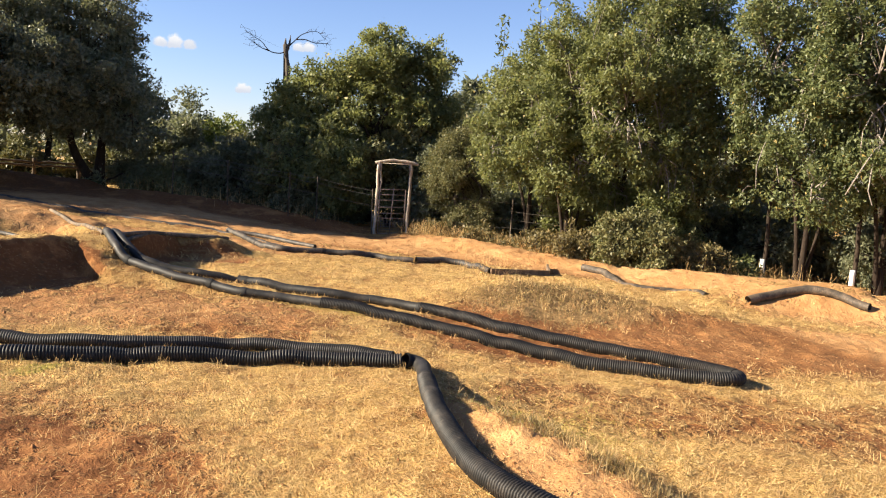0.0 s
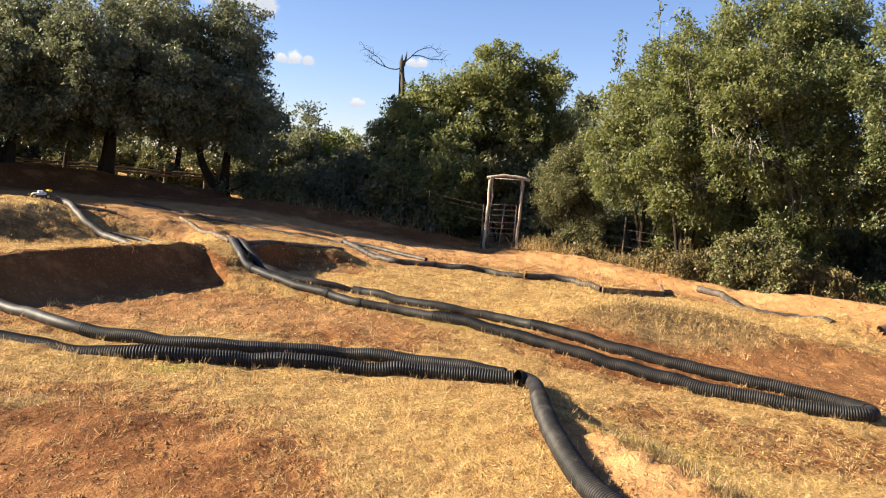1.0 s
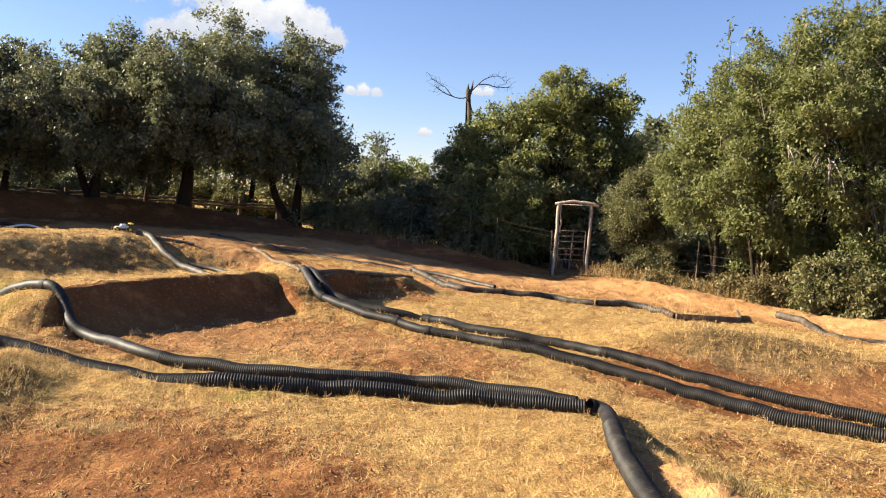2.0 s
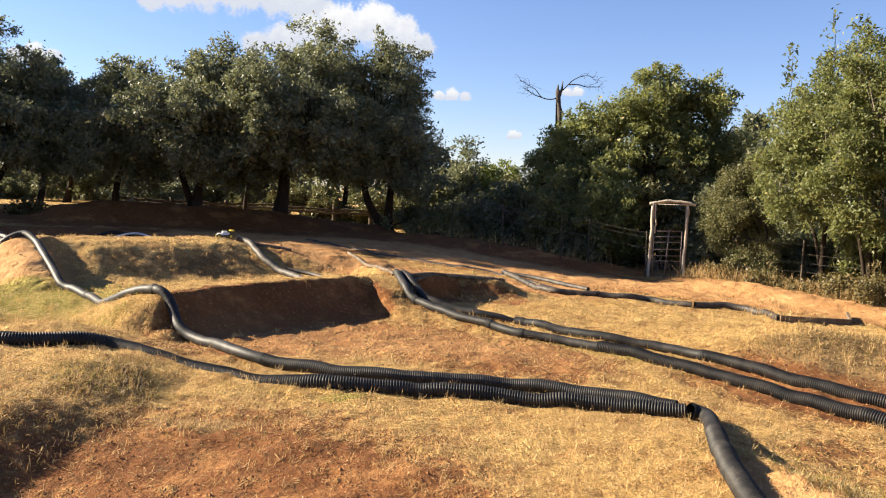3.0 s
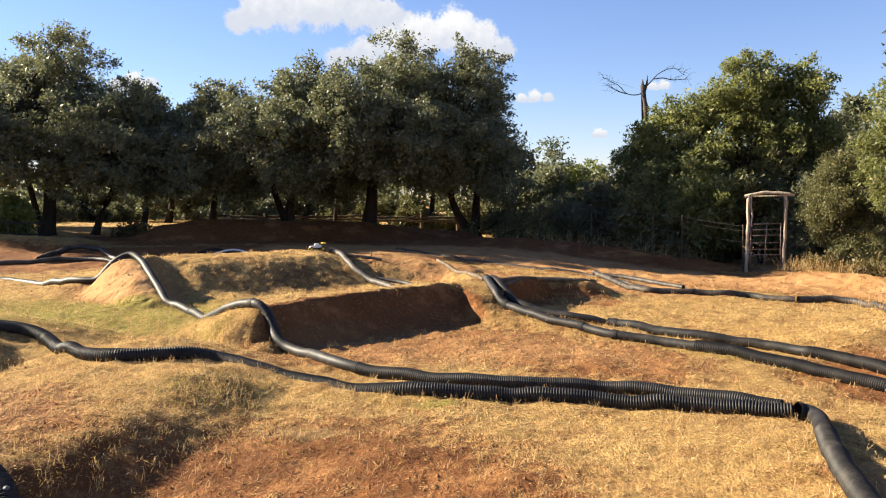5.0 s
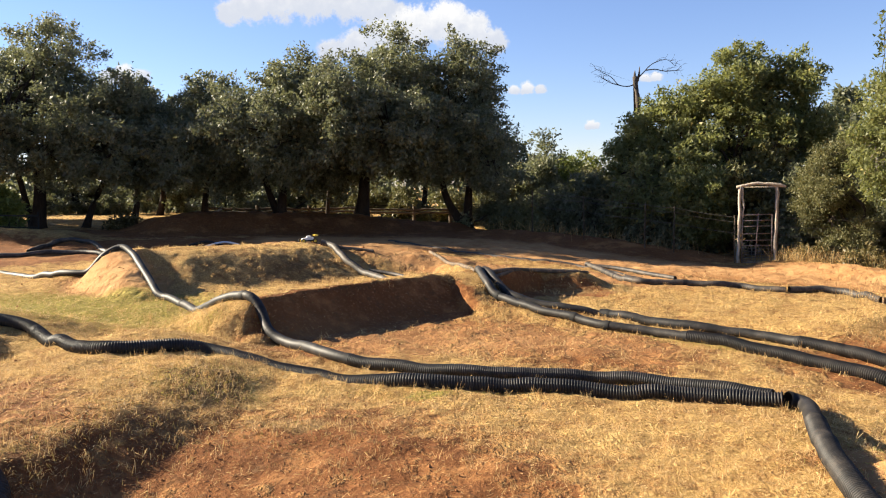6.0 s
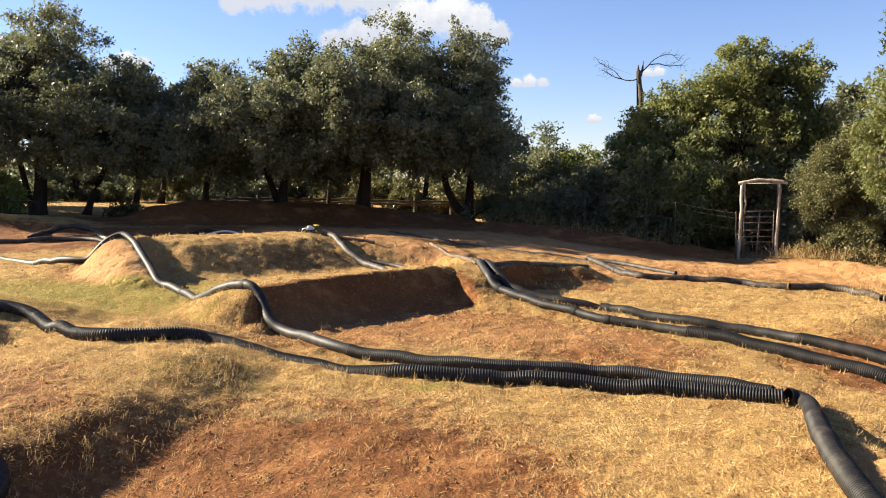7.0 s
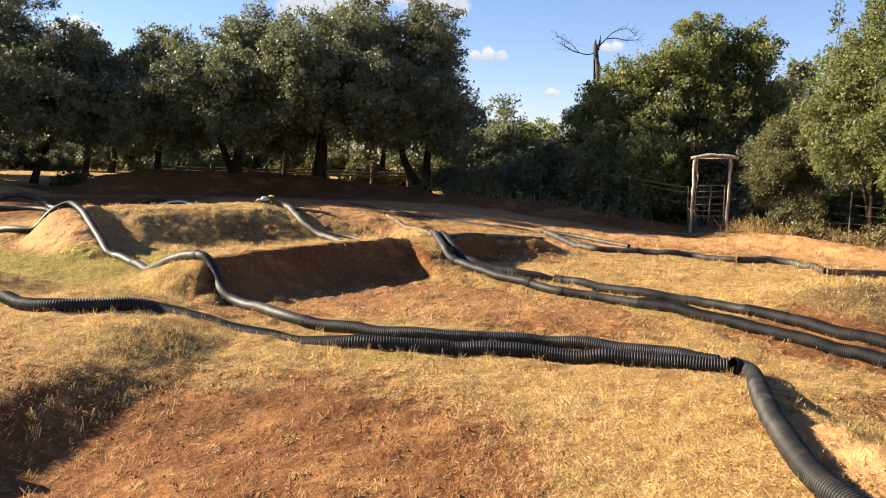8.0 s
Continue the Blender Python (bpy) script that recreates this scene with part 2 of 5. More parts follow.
JUMP = [(-2.14, 9.12, 0.41), (-1.8, 9.5, 0.45), (-1.5, 9.85, 0.45), (-0.95, 10.5, 0.46), (-0.2, 11.2, 0.47), (0.15, 11.5, 0.47), (0.62, 11.62, 0.45)]
STEP = [(0.5, 13.1, 0.26), (1.5, 13.5, 0.31), (2.3, 13.45, 0.27), (2.75, 13.35, 0.05)]
TABLE = [(-4.45, 14.0, 0.55), (-3.7, 14.5, 0.53), (-2.9, 15.3, 0.46)]
RAMP = [(-2.7, 16.0, 0.62), (-1.7, 16.5, 0.53), (-0.7, 16.6, 0.42), (0.1, 16.2, 0.28)]
SPUR = [(0.42, 11.55, 0.50), (0.54, 11.2, 0.36), (0.72, 10.85, 0.18), (0.9, 10.45, 0.0), (1.05, 10.1, -0.08)]
PEAK = [(-5.25, 13.15, 0.80), (-5.01, 12.80, 0.67), (-4.75, 12.38, 0.52), (-4.54, 12.08, 0.38), (-4.35, 11.85, 0.27), (-4.13, 11.67, 0.15)]
CORNER = [(0.5, 12.0, 0.49), (0.9, 12.6, 0.42), (1.3, 13.1, 0.36), (1.6, 13.4, 0.33)]
BACK = [(-7.35, 21.2, 0.40), (-6.6, 21.6, 0.52), (-5.0, 22.1, 0.52), (-2.4, 22.5, 0.47), (0.2, 23.0, 0.2)]
WEEDY = [(4.8, 9.3, 0.16), (5.6, 9.45, 0.32), (6.7, 9.1, 0.27), (8.0, 8.4, 0.1)]
HEDGE_BANK = [(7.2, 17.3, 0.14), (8.1, 16.0, 0.20), (9.0, 14.5, 0.14), (9.9, 12.8, 0.12), (11.2, 11.2, 0.24), (13.0, 9.8, 0.29)]
HUMP = [(9.6, 9.8, 0.12), (10.5, 9.6, 0.34), (11.5, 8.6, 0.34), (12.4, 7.2, 0.2)]
EDGE = [(2.80, 2.6, 0.26), (2.79, 3.4, 0.28), (2.74, 4.1, 0.25), (2.66, 4.6, 0.18), (2.6, 5.2, 0.08), (2.58, 5.7, 0.02)]
SADDLE = [(0.5, 11.9, 0.50), (0.5, 12.6, 0.47), (0.42, 13.6, 0.40), (0.3, 14.6, 0.32), (0.1, 15.8, 0.22)]
LEAN = [(-2.16, 9.12, 0.46), (-2.5, 9.2, 0.41), (-2.9, 9.55, 0.26), (-3.3, 10.2, 0.13)]
SHOULDER = [(-1.45, 8.25, 0.0), (-1.7, 8.55, 0.03), (-1.90, 8.76, 0.08), (-2.0, 8.90, 0.19), (-2.09, 9.06, 0.41)]
KNOB = [(-5.7, 6.6, 0.15), (-5.15, 7.2, 0.25), (-4.8, 7.8, 0.20)]
SKIRT = [(0.93, 10.87, 0.18), (1.1, 10.72, 0.14), (1.33, 10.55, 0.11), (1.6, 10.35, 0.07), (2.0, 10.1, 0.03), (2.3, 9.9, 0.0)]
FAR_BANK = [(0.4, 22.6, 0.06), (2.4, 21.4, 0.20), (4.4, 20.2, 0.24), (6.0, 19.2, 0.14)]
LEFT_BANK = [(-15.0, 17.2, 0.3), (-11.5, 18.4, 0.32), (-9.0, 18.9, 0.18)]
DROP = [(-3.9, 3.9, 0.24), (-3.3, 4.25, 0.25), (-2.75, 4.75, 0.23), (-2.5, 5.3, 0.20), (-2.4, 6.1, 0.19), (-2.3, 6.9, 0.18), (-2.15, 7.5, 0.11)]


def ground(x, y):
    x, y = np.asarray(x, float), np.asarray(y, float)
    z = -0.025 * np.clip(x, -40, 40) + 0.008 * np.clip(y, -20, 60) - 0.05
    z = z + 0.36 * smooth(14.0, 20.0, y) * (1 - smooth(0.5, 7.0, x))
    z = z + ridge(x, y, JUMP, 0.6, 1.9, top=0.05, cap=2.3, sharp=0.5)
    z = z + ridge(x, y, STEP, 0.42, 1.6)
    z = z + ridge(x, y, TABLE, 1.55, 3.4, cap=0.95) + knoll(x, y, -5.22, 13.2, 0.56, 1.0, 0, 0.22)
    z = z + ridge(x, y, BACK, 1.15, 2.5)
    z = z + ridge(x, y, WEEDY, 1.5, 1.8)
    z = z + ridge(x, y, HEDGE_BANK, 1.0, 1.2)
    z = z + ridge(x, y, HUMP, 1.0, 1.2)
    z = z + ridge(x, y, EDGE, 0.30, 1.9)
    z = z + ridge(x, y, LEFT_BANK, 1.2, 1.5) + ridge(x, y, FAR_BANK, 1.3, 1.6)
    z = z + knoll(x, y, -3.1, 8.2, 1.5, 0.9, 10, 0.15) + knoll(x, y, -5.2, 9.0, 1.7, 1.3, 0, 0.28) + knoll(x, y, 2.5, 5.7, 1.3, 1.6, 0, 0.06)
    z = z - knoll(x, y, -1.9, 4.3, 2.0, 1.4, 10, 0.10)
    z = z + ridge(x, y, DROP, 0.85, 2.6) + ridge(x, y, KNOB, 0.6, 1.3)
    saddle = ridge(x, y, [(a, b, h + 1.0) for a, b, h in SADDLE], 0.55, 1.3) - 1.0
    corner = ridge(x, y, [(a, b, h + 1.0) for a, b, h in CORNER], 0.5, 0.9) - 1.0
    ramp_up = ridge(x, y, [(a, b, h + 1.0) for a, b, h in RAMP], 4.2, 5.0, top=0.05) - 1.0
    z = np.maximum(np.maximum(z, ramp_up), np.maximum(saddle, corner))
    z = np.maximum(z, ridge(x, y, [(a, b, h + 0.3) for a, b, h in PEAK], 1.55, 0.62, top=0.05) - 0.3)
    z = np.maximum(z, ridge(x, y, [(a, b, h + 1.0) for a, b, h in SPUR], 0.75, 0.66, top=0.7) - 1.0)
    z = np.maximum(z, ridge(x, y, [(a, b, h + 0.35) for a, b, h in LEAN], 1.2, 0.88, top=0.1, cap=2.4) - 0.35)
    z = np.maximum(z, ridge(x, y, [(a, b, h + 0.5) for a, b, h in SHOULDER], 0.55, 1.5, top=0.1, cap=1.2) - 0.5)
    z = np.maximum(z, ridge(x, y, [(a, b, h + 1.0) for a, b, h in SKIRT], 1.5, 1.4, top=0.3) - 1.0)
    for k in range(9):
        z = z + knoll(x, y, 2.58 + 0.10 * math.sin(k * 2.3), 2.9 + 0.19 * k, 0.10 + 0.05 * math.sin(k * 1.7), 0.12, 0, 0.045 + 0.02 * math.sin(k * 3.1))
    z = z + 0.020 * waves(x, y, 1.3, 3) + 0.013 * waves(x, y, 0.42, 5) + 0.009 * waves(x, y, 0.17, 6)
    far = smooth(26.0, 60.0, np.hypot(x, y))
    return z * (1 - far) + far * (0.5 + 0.1 * waves(x, y, 30.0, 9))


# ---------------------------------------------------------------- mesh helpers
def mesh_from(name, verts, faces, mat, smooth_faces=False):
    """A mesh from arrays; faces all have the same number of corners."""
    me = bpy.data.meshes.new(name)
    verts, faces = np.asarray(verts, np.float32), np.asarray(faces, np.int32)
    k = faces.shape[1]
    me.vertices.add(len(verts))
    me.vertices.foreach_set("co", verts.ravel())
    me.loops.add(faces.size)
    me.loops.foreach_set("vertex_index", faces.ravel())
    me.polygons.add(len(faces))
    me.polygons.foreach_set("loop_start", np.arange(0, faces.size, k, dtype=np.int32))
    me.polygons.foreach_set("loop_total", np.full(len(faces), k, np.int32))
    me.polygons.foreach_set("use_smooth", np.full(len(faces), smooth_faces))
    me.materials.append(mat)
    me.update()
    me.validate()
    return me


def child(name, me, parent, label=""):
    ob = new(name, me)
    ob.parent = parent
    return tagged(ob, label)


def part(name, bm, mat, parent, label="", smooth_faces=False):
    me = bpy.data.meshes.new(name)
    bm.to_mesh(me)
    bm.free()
    me.materials.append(mat)
    if smooth_faces:
        me.polygons.foreach_set("use_smooth", [True] * len(me.polygons))
    return child(name, me, parent, label)


def empty(name, x, y, z):
    ob = new(name)
    ob.location = (x, y, z)
    ob.empty_display_size = 0.2
    return ob


def gz(x, y):
    return float(ground(x, y))


def spline(points, step):
    """A smooth line through points (rows of numbers), resampled every step metres."""
    p = np.asarray(points, float)
    p = np.vstack([2 * p[0] - p[1], p, 2 * p[-1] - p[-2]])
    out = []
    for i in range(1, len(p) - 2):
        t = np.linspace(0, 1, 24, endpoint=False)[:, None]
        a, b, c, d = p[i - 1], p[i], p[i + 1], p[i + 2]
        out.append(0.5 * (2 * b + (c - a) * t + (2 * a - 5 * b + 4 * c - d) * t**2 + (3 * b - a - 3 * c + d) * t**3))
    out = np.vstack(out + [p[-2:-1]])
    s = np.r_[0, np.cumsum(np.linalg.norm(np.diff(out, axis=0), axis=1))]
    want = np.linspace(0, s[-1], max(2, int(round(s[-1] / step)) + 1))
    return np.stack([np.interp(want, s, out[:, k]) for k in range(out.shape[1])], 1)


def tube(line, radii, sides=8, squash=None, ends=True):
    """Vertices and quads of a tube along a line (n, 3) with a radius at each of its points."""
    line, radii = np.asarray(line, float), np.broadcast_to(np.asarray(radii, float), (len(line),))
    ahead = np.gradient(line, axis=0)
    ahead /= np.linalg.norm(ahead, axis=1)[:, None] + 1e-9
    up = np.where(np.abs(ahead[:, 2:3]) > 0.9, [[1.0, 0.0, 0.0]], [[0.0, 0.0, 1.0]])
    side = np.cross(ahead, up)
    side /= np.linalg.norm(side, axis=1)[:, None] + 1e-9
    up = np.cross(side, ahead)
    a = np.linspace(0, 2 * math.pi, sides, endpoint=False)
    ring = np.cos(a)[None, :, None] * side[:, None, :] + np.sin(a)[None, :, None] * up[:, None, :]
    verts = (line[:, None, :] + radii[:, None, None] * ring).reshape(-1, 3)
    i, j = np.meshgrid(np.arange(len(line) - 1), np.arange(sides), indexing="ij")
    k = (j + 1) % sides
    faces = np.stack([i * sides + j, i * sides + k, (i + 1) * sides + k, (i + 1) * sides + j], -1).reshape(-1, 4)
    if ends:
        tip = len(verts)
        verts = np.vstack([verts, line[:1], line[-1:]])
        j = np.arange(0, sides, 2)
        lo = np.stack([np.full(len(j), tip), (j + 2) % sides, j + 1, j], -1)
        hi = np.stack([np.full(len(j), tip + 1), (len(line) - 1) * sides + j, (len(line) - 1) * sides + j + 1, (len(line) - 1) * sides + (j + 2) % sides], -1)
        faces = np.vstack([faces, lo, hi])
    return verts, faces


def join(pieces):
    verts, faces, at = [], [], 0
    for v, f in pieces:
        verts.append(v)
        faces.append(np.asarray(f) + at)
        at += len(v)
    return np.vstack(verts), np.vstack(faces)


def box(bm, size, m, bevel=0.0):
    made = bmesh.ops.create_cube(bm, size=1.0, matrix=m @ Matrix.Diagonal((*size, 1)))["verts"]
    if bevel:
        edges = list({e for v in made for e in v.link_edges})
        bmesh.ops.bevel(bm, geom=edges, offset=bevel, segments=2, affect="EDGES", profile=0.6)


# ---------------------------------------------------------------- ground
def steps(lo, hi, core, reach, growth):
    """Grid lines: evenly core metres apart from lo to hi, then ever wider out to the reach."""
    out = [core]
    while sum(out) < reach:
        out.append(out[-1] * growth)
    out = np.cumsum(out)
    return np.r_[lo - out[::-1], np.arange(lo, hi, core), hi + out]


def blob(x, y, cx, cy, rx, ry, turn=0.0):
    return knoll(x, y, cx, cy, rx, ry, turn, 1.0)


# the worn lanes: plan line, half width, wear
NEAR_LANES = (
    (((-1.75, 3.6), (-1.45, 4.5), (-0.9, 5.0), (-0.3, 4.5), (-0.4, 3.6)), 1.8, 0.95),
    (((-5.5, 6.0), (-3.4, 5.9), (-2.9, 5.2)), 0.9, 0.62),
    (((-1.2, 8.8), (0.2, 9.4), (1.8, 8.5)), 1.6, 0.8),
    (((4.8, 7.6), (7.6, 6.9), (10.0, 6.0), (13.0, 5.0)), 1.9, 1.35),
)
MIDDLE_LANES = (
    (((10.5, 9.2), (12.0, 8.0)), 1.4, 1.0),
    (((3.7, 5.2), (5.4, 4.3), (8.0, 3.4)), 1.0, 0.6),
    (((2.5, 2.9), (2.5, 3.8), (2.46, 4.6)), 0.42, 1.0),
    (((-5.5, 12.8), (-5.1, 12.6), (-4.9, 12.3)), 1.0, 0.95),
    (((0.9, 12.4), (1.6, 12.95), (2.4, 12.95)), 0.55, 1.2),
    (((-1.75, 9.1), (-1.1, 9.75), (-0.4, 10.45), (0.05, 10.85)), 0.62, 1.5),
)
FAR_LANES = (
    (((-16, 16.8), (-9, 16.8), (-3.5, 18.8), (0.5, 19.0), (4.0, 17.2), (6.6, 15.8), (9.2, 13.6), (10.6, 11.6)), 2.0, 1.35),
    (((-9, 21), (-4.5, 21.2), (0, 21.4), (4.5, 19.4)), 1.8, 1.0),
    (((-4.6, 16.4), (-3.0, 17.2), (-1.2, 16.6), (1.6, 15.0), (4.2, 14.6)), 1.3, 1.0),
    (((9.6, 15.0), (12.4, 11.2), (15, 9)), 1.6, 1.0),
    # berm and far bank: red soil whose dark tone also stands for oak shade
    (((-7.4, 20.9), (-5.0, 21.6), (-2.4, 22.0), (0.2, 22.4), (3.0, 21.3), (5.6, 19.6)), 2.3, 1.5),
)


def dirt_mask(x, y):
    """Where the racing lane is worn down to red soil; the berm and far bank are also darkened for oak shade."""
    lane = np.zeros(x.shape)
    for line, wide, weight in NEAR_LANES + MIDDLE_LANES + FAR_LANES:
        for (ax, ay), (bx, by) in zip(line, line[1:]):
            k = np.clip(((x - ax) * (bx - ax) + (y - ay) * (by - ay)) / ((bx - ax) ** 2 + (by - ay) ** 2), 0, 1)
            lane = np.maximum(lane, weight - weight * smooth(0.3, 1.0, np.hypot(x - ax - k * (bx - ax), y - ay - k * (by - ay)) / wide))
    return lane


def green_mask(x, y):
    mound = smooth(0.0, 0.5, blob(x, y, -4.95, 12.75, 1.5, 1.35))
    return (1 - mound) * np.maximum.reduce([1.1 * blob(x, y, -5.4, 10.7, 5.0, 3.2, 10), 0.9 * blob(x, y, -1.95, 6.5, 0.75, 0.7), 0.4 * blob(x, y, 3.2, 4.6, 1.4, 1.6), 0.4 * blob(x, y, -2.7, 9.1, 1.0, 0.6),
                              0.6 * blob(x, y, 3.0, 9.0, 2.4, 0.6, -45), 0.9 * blob(x, y, -9, 12.5, 3.0, 1.6), 0.4 * blob(x, y, 0.0, 6.8, 2.0, 0.4), 1.0 * blob(x, y, -0.12, 6.58, 0.35, 0.2), 0.35 * blob(x, y, -1.3, 8.6, 0.5, 0.25)])


def beside(x, y, line):
    """Metres from a plan line."""
    out = np.full(x.shape, 1e3)
    for (ax, ay), (bx, by) in zip(line, line[1:]):
        k = np.clip(((x - ax) * (bx - ax) + (y - ay) * (by - ay)) / ((bx - ax) ** 2 + (by - ay) ** 2), 0, 1)
        out = np.minimum(out, np.hypot(x - ax - k * (bx - ax), y - ay - k * (by - ay)))
    return out


def sand_mask(x, y):
    """Where the soil is pale and dusty: the far lane, its bank and a few banks. The berm and strip beyond stay dark for
    oak shade.
    """
    lane = 0.75 * (1 - smooth(0.8, 1.6, beside(x, y, FAR_LANES[0][0][2:])))
    return np.maximum.reduce([lane, blob(x, y, 8.4, 16.0, 1.5, 2.4, 30), 0.9 * smooth(8.2, 9.4, x), blob(x, y, 2.45, 3.9, 0.7, 2.0), 0.15 * smooth(5.0, 7.0, x), 0.5 * blob(x, y, 0.4, 8.9, 3.0, 1.5, 0),
                              smooth(0.0, 0.4, blob(x, y, -5.1, 12.6, 1.4, 1.3)), 0.6 * (1 - smooth(0.8, 1.6, beside(x, y, FAR_LANES[2][0])))])


def weed_mask(x, y):
    return np.maximum.reduce([0.62 * blob(x, y, -2.8, 14.0, 2.2, 1.3, 40), 1.25 * blob(x, y, 6.0, 8.7, 2.2, 1.3, -12), 0.8 * blob(x, y, 0.75, 11.2, 0.6, 0.6), 0.6 * blob(x, y, -3.6, 4.9, 1.6, 0.7, -20),
                              0.7 * blob(x, y, 2.2, 13.0, 1.5, 0.4), 1.2 * blob(x, y, 2.77, 3.6, 0.16, 0.95, 4), 1.2 * blob(x, y, -1.95, 6.5, 0.6, 0.9, 15), 0.8 * blob(x, y, -1.1, 5.75, 0.9, 0.3, -8), 0.6 * blob(x, y, -4.6, 7.6, 0.9, 0.5), 0.6 * blob(x, y, -3.2, 7.0, 0.8, 0.7)])


def build_ground():
    gx, gy = steps(-7.5, 10.5, 0.056, 900.0, 1.085), steps(2.6, 16.5, 0.056, 900.0, 1.085)
    x, y = np.meshgrid(gx, gy)
    z = ground(x, y)
    n = len(gx)
    i, j = np.meshgrid(np.arange(len(gy) - 1), np.arange(n - 1), indexing="ij")
    a = i * n + j
    me = mesh_from("ground", np.stack([x, y, z], -1).reshape(-1, 3), np.stack([a, a + 1, a + n + 1, a + n], -1).reshape(-1, 4), MAT_GROUND, True)
    for name, mask in (("dirt", dirt_mask), ("green", green_mask), ("weed", weed_mask), ("sand", sand_mask)):
        me.attributes.new(name, "FLOAT", "POINT").data.foreach_set("value", mask(x.ravel(), y.ravel()).astype(np.float32))
    return tagged(new("ground", me), "dry straw-coloured grass and red soil shaped into racing jumps", "ground", kind="structure")


build_ground()


# ---------------------------------------------------------------- pipes
def drape(points, radius, sink=0.012, stiff=0.55, sweep=0.5, sunk=None):
    """A pipe's centre line lying on the ground along plan points; it bridges hollows shorter than its stiffness."""
    line = spline(points, 0.04)

    def ease(v, metres):
        k = min(max(3, int(metres / 0.04) | 1), (len(v) // 2) * 2 - 1)
        w = np.hanning(k + 2)[1:-1]
        first, last = 2 * v[0] - v[1:k // 2 + 1][::-1], 2 * v[-1] - v[-k // 2:-1][::-1]
        return np.convolve(np.r_[first, v, last], w / w.sum(), mode="valid")

    line = np.stack([ease(line[:, 0], sweep), ease(line[:, 1], sweep)], 1)
    if sunk:
        s = np.r_[0, np.cumsum(np.linalg.norm(np.diff(line, axis=0), axis=1))]
        sink = sink + sunk[2] * smooth(sunk[0] - 0.9, sunk[0], s) * (1 - smooth(sunk[1], sunk[1] + 0.9, s))
    z = ease(ground(line[:, 0], line[:, 1]) + radius - sink, stiff)
    return np.column_stack([line, z])


def pipe(points, radius=0.066, rib=0.022, mat=None, label="", smooth_to=0.0, sink=0.012, sunk=None, thin=1.0):
    """A length of corrugated drain pipe, with real ribs; the first smooth_to metres are smooth-walled, and thinner by a factor."""
    line = drape(points, radius, sink, 2.0 if radius < 0.05 else 0.36, sweep=0.14 if "bending" in label else 1.0 if radius < 0.05 else 0.6 if "stretched" in label else 0.28, sunk=sunk)
    s = np.r_[0, np.cumsum(np.linalg.norm(np.diff(line, axis=0), axis=1))]
    samples = 5 if rib < 0.03 else 4
    want = np.arange(0, s[-1], rib / samples)
    fine = np.stack([np.interp(want, s, line[:, k]) for k in range(3)], 1)
    r = radius + np.where(want < smooth_to, 0.0, radius * (0.015 if mat == MAT_PIPE_DUSTY else 0.03 if mat in (MAT_PIPE_GREY, MAT_PIPE_BROWN) else 0.05 if "two jumps" in label else 0.085)) * np.array([0.3, 1.0, 1.0, 0.3, -1.3] if samples == 5 else [0.35, 1.0, 0.35, -1.0])[np.arange(len(want)) % samples]
    r = r * (1 + 0.02 * np.sin(want * 2.1) + 0.015 * np.sin(want * 5.3 + 1))
    r = r * np.where(want < smooth_to, thin, 1.0)
    verts, faces = tube(fine, r, 12, ends=False)
    inner_v, inner_f = tube(fine[[0, min(12, len(fine) - 1)]], radius * (0.9 * thin if smooth_to else 0.9), 14, ends=False)
    inner2_v, inner2_f = tube(fine[[-min(12, len(fine)), -1]], radius * (0.9 * thin if smooth_to > want[-1] else 0.9), 14, ends=False)
    v, f = join([(verts, faces), (inner_v, inner_f[:, ::-1]), (inner2_v, inner2_f[:, ::-1])])
    ob = new("drain_pipe", mesh_from("drain_pipe", v, f, mat or MAT_PIPE, True))
    tagged(ob, label or "black corrugated plastic drain pipe lying on the dry grass", "pipe", "lane-marking pipes")
    ob["length"] = float(s[-1])
    return ob, fine


def coupling(ob, fine, metres, radius=0.066, width=0.07, label="black split coupling band"):
    """A band round a pipe, so many metres along it."""
    s = np.r_[0, np.cumsum(np.linalg.norm(np.diff(fine, axis=0), axis=1))]
    u = np.linspace(metres - width / 2, metres + width / 2, 5)
    line = np.stack([np.interp(u, s, fine[:, k]) for k in range(3)], 1)
    v, f = tube(line, radius * np.array([1.02, 1.05, 1.06, 1.05, 1.02]), 14, ends=False)
    child("coupling", mesh_from("coupling", v, f, MAT_BLACK, True), ob, label)


# metres of smooth-walled pipe at the start, and how much thinner it is
SMOOTH = {"bending": (0.95, 1.0), "down from the mound": (3.7, 0.84), "beside its pair": (9.0, 0.86), "taking over": (2.5, 0.92), "two jumps": (13.6, 0.9)}
SUNK = {"two jumps": (-1.0, 3.6, 0.055), "stretched": (4.0, 5.0, 0.062), "half buried": (1.4, 9.0, 0.085)}
SINK = {"overlapping": 0.075, "stretched": 0.02}
laid, PIPES = [], []


def lay(words, radius, rib, mat, plan):
    """Lay one pipe along its plan line."""
    length, thin = next((v for k, v in SMOOTH.items() if k in words), (0.0, 1.0))
    sink, sunk = next((v for k, v in SINK.items() if k in words), 0.012), next((v for k, v in SUNK.items() if k in words), None)
    PIPES.append((words, radius))
    laid.append(pipe(plan, radius, rib, mat, words, length, sink, sunk, thin))


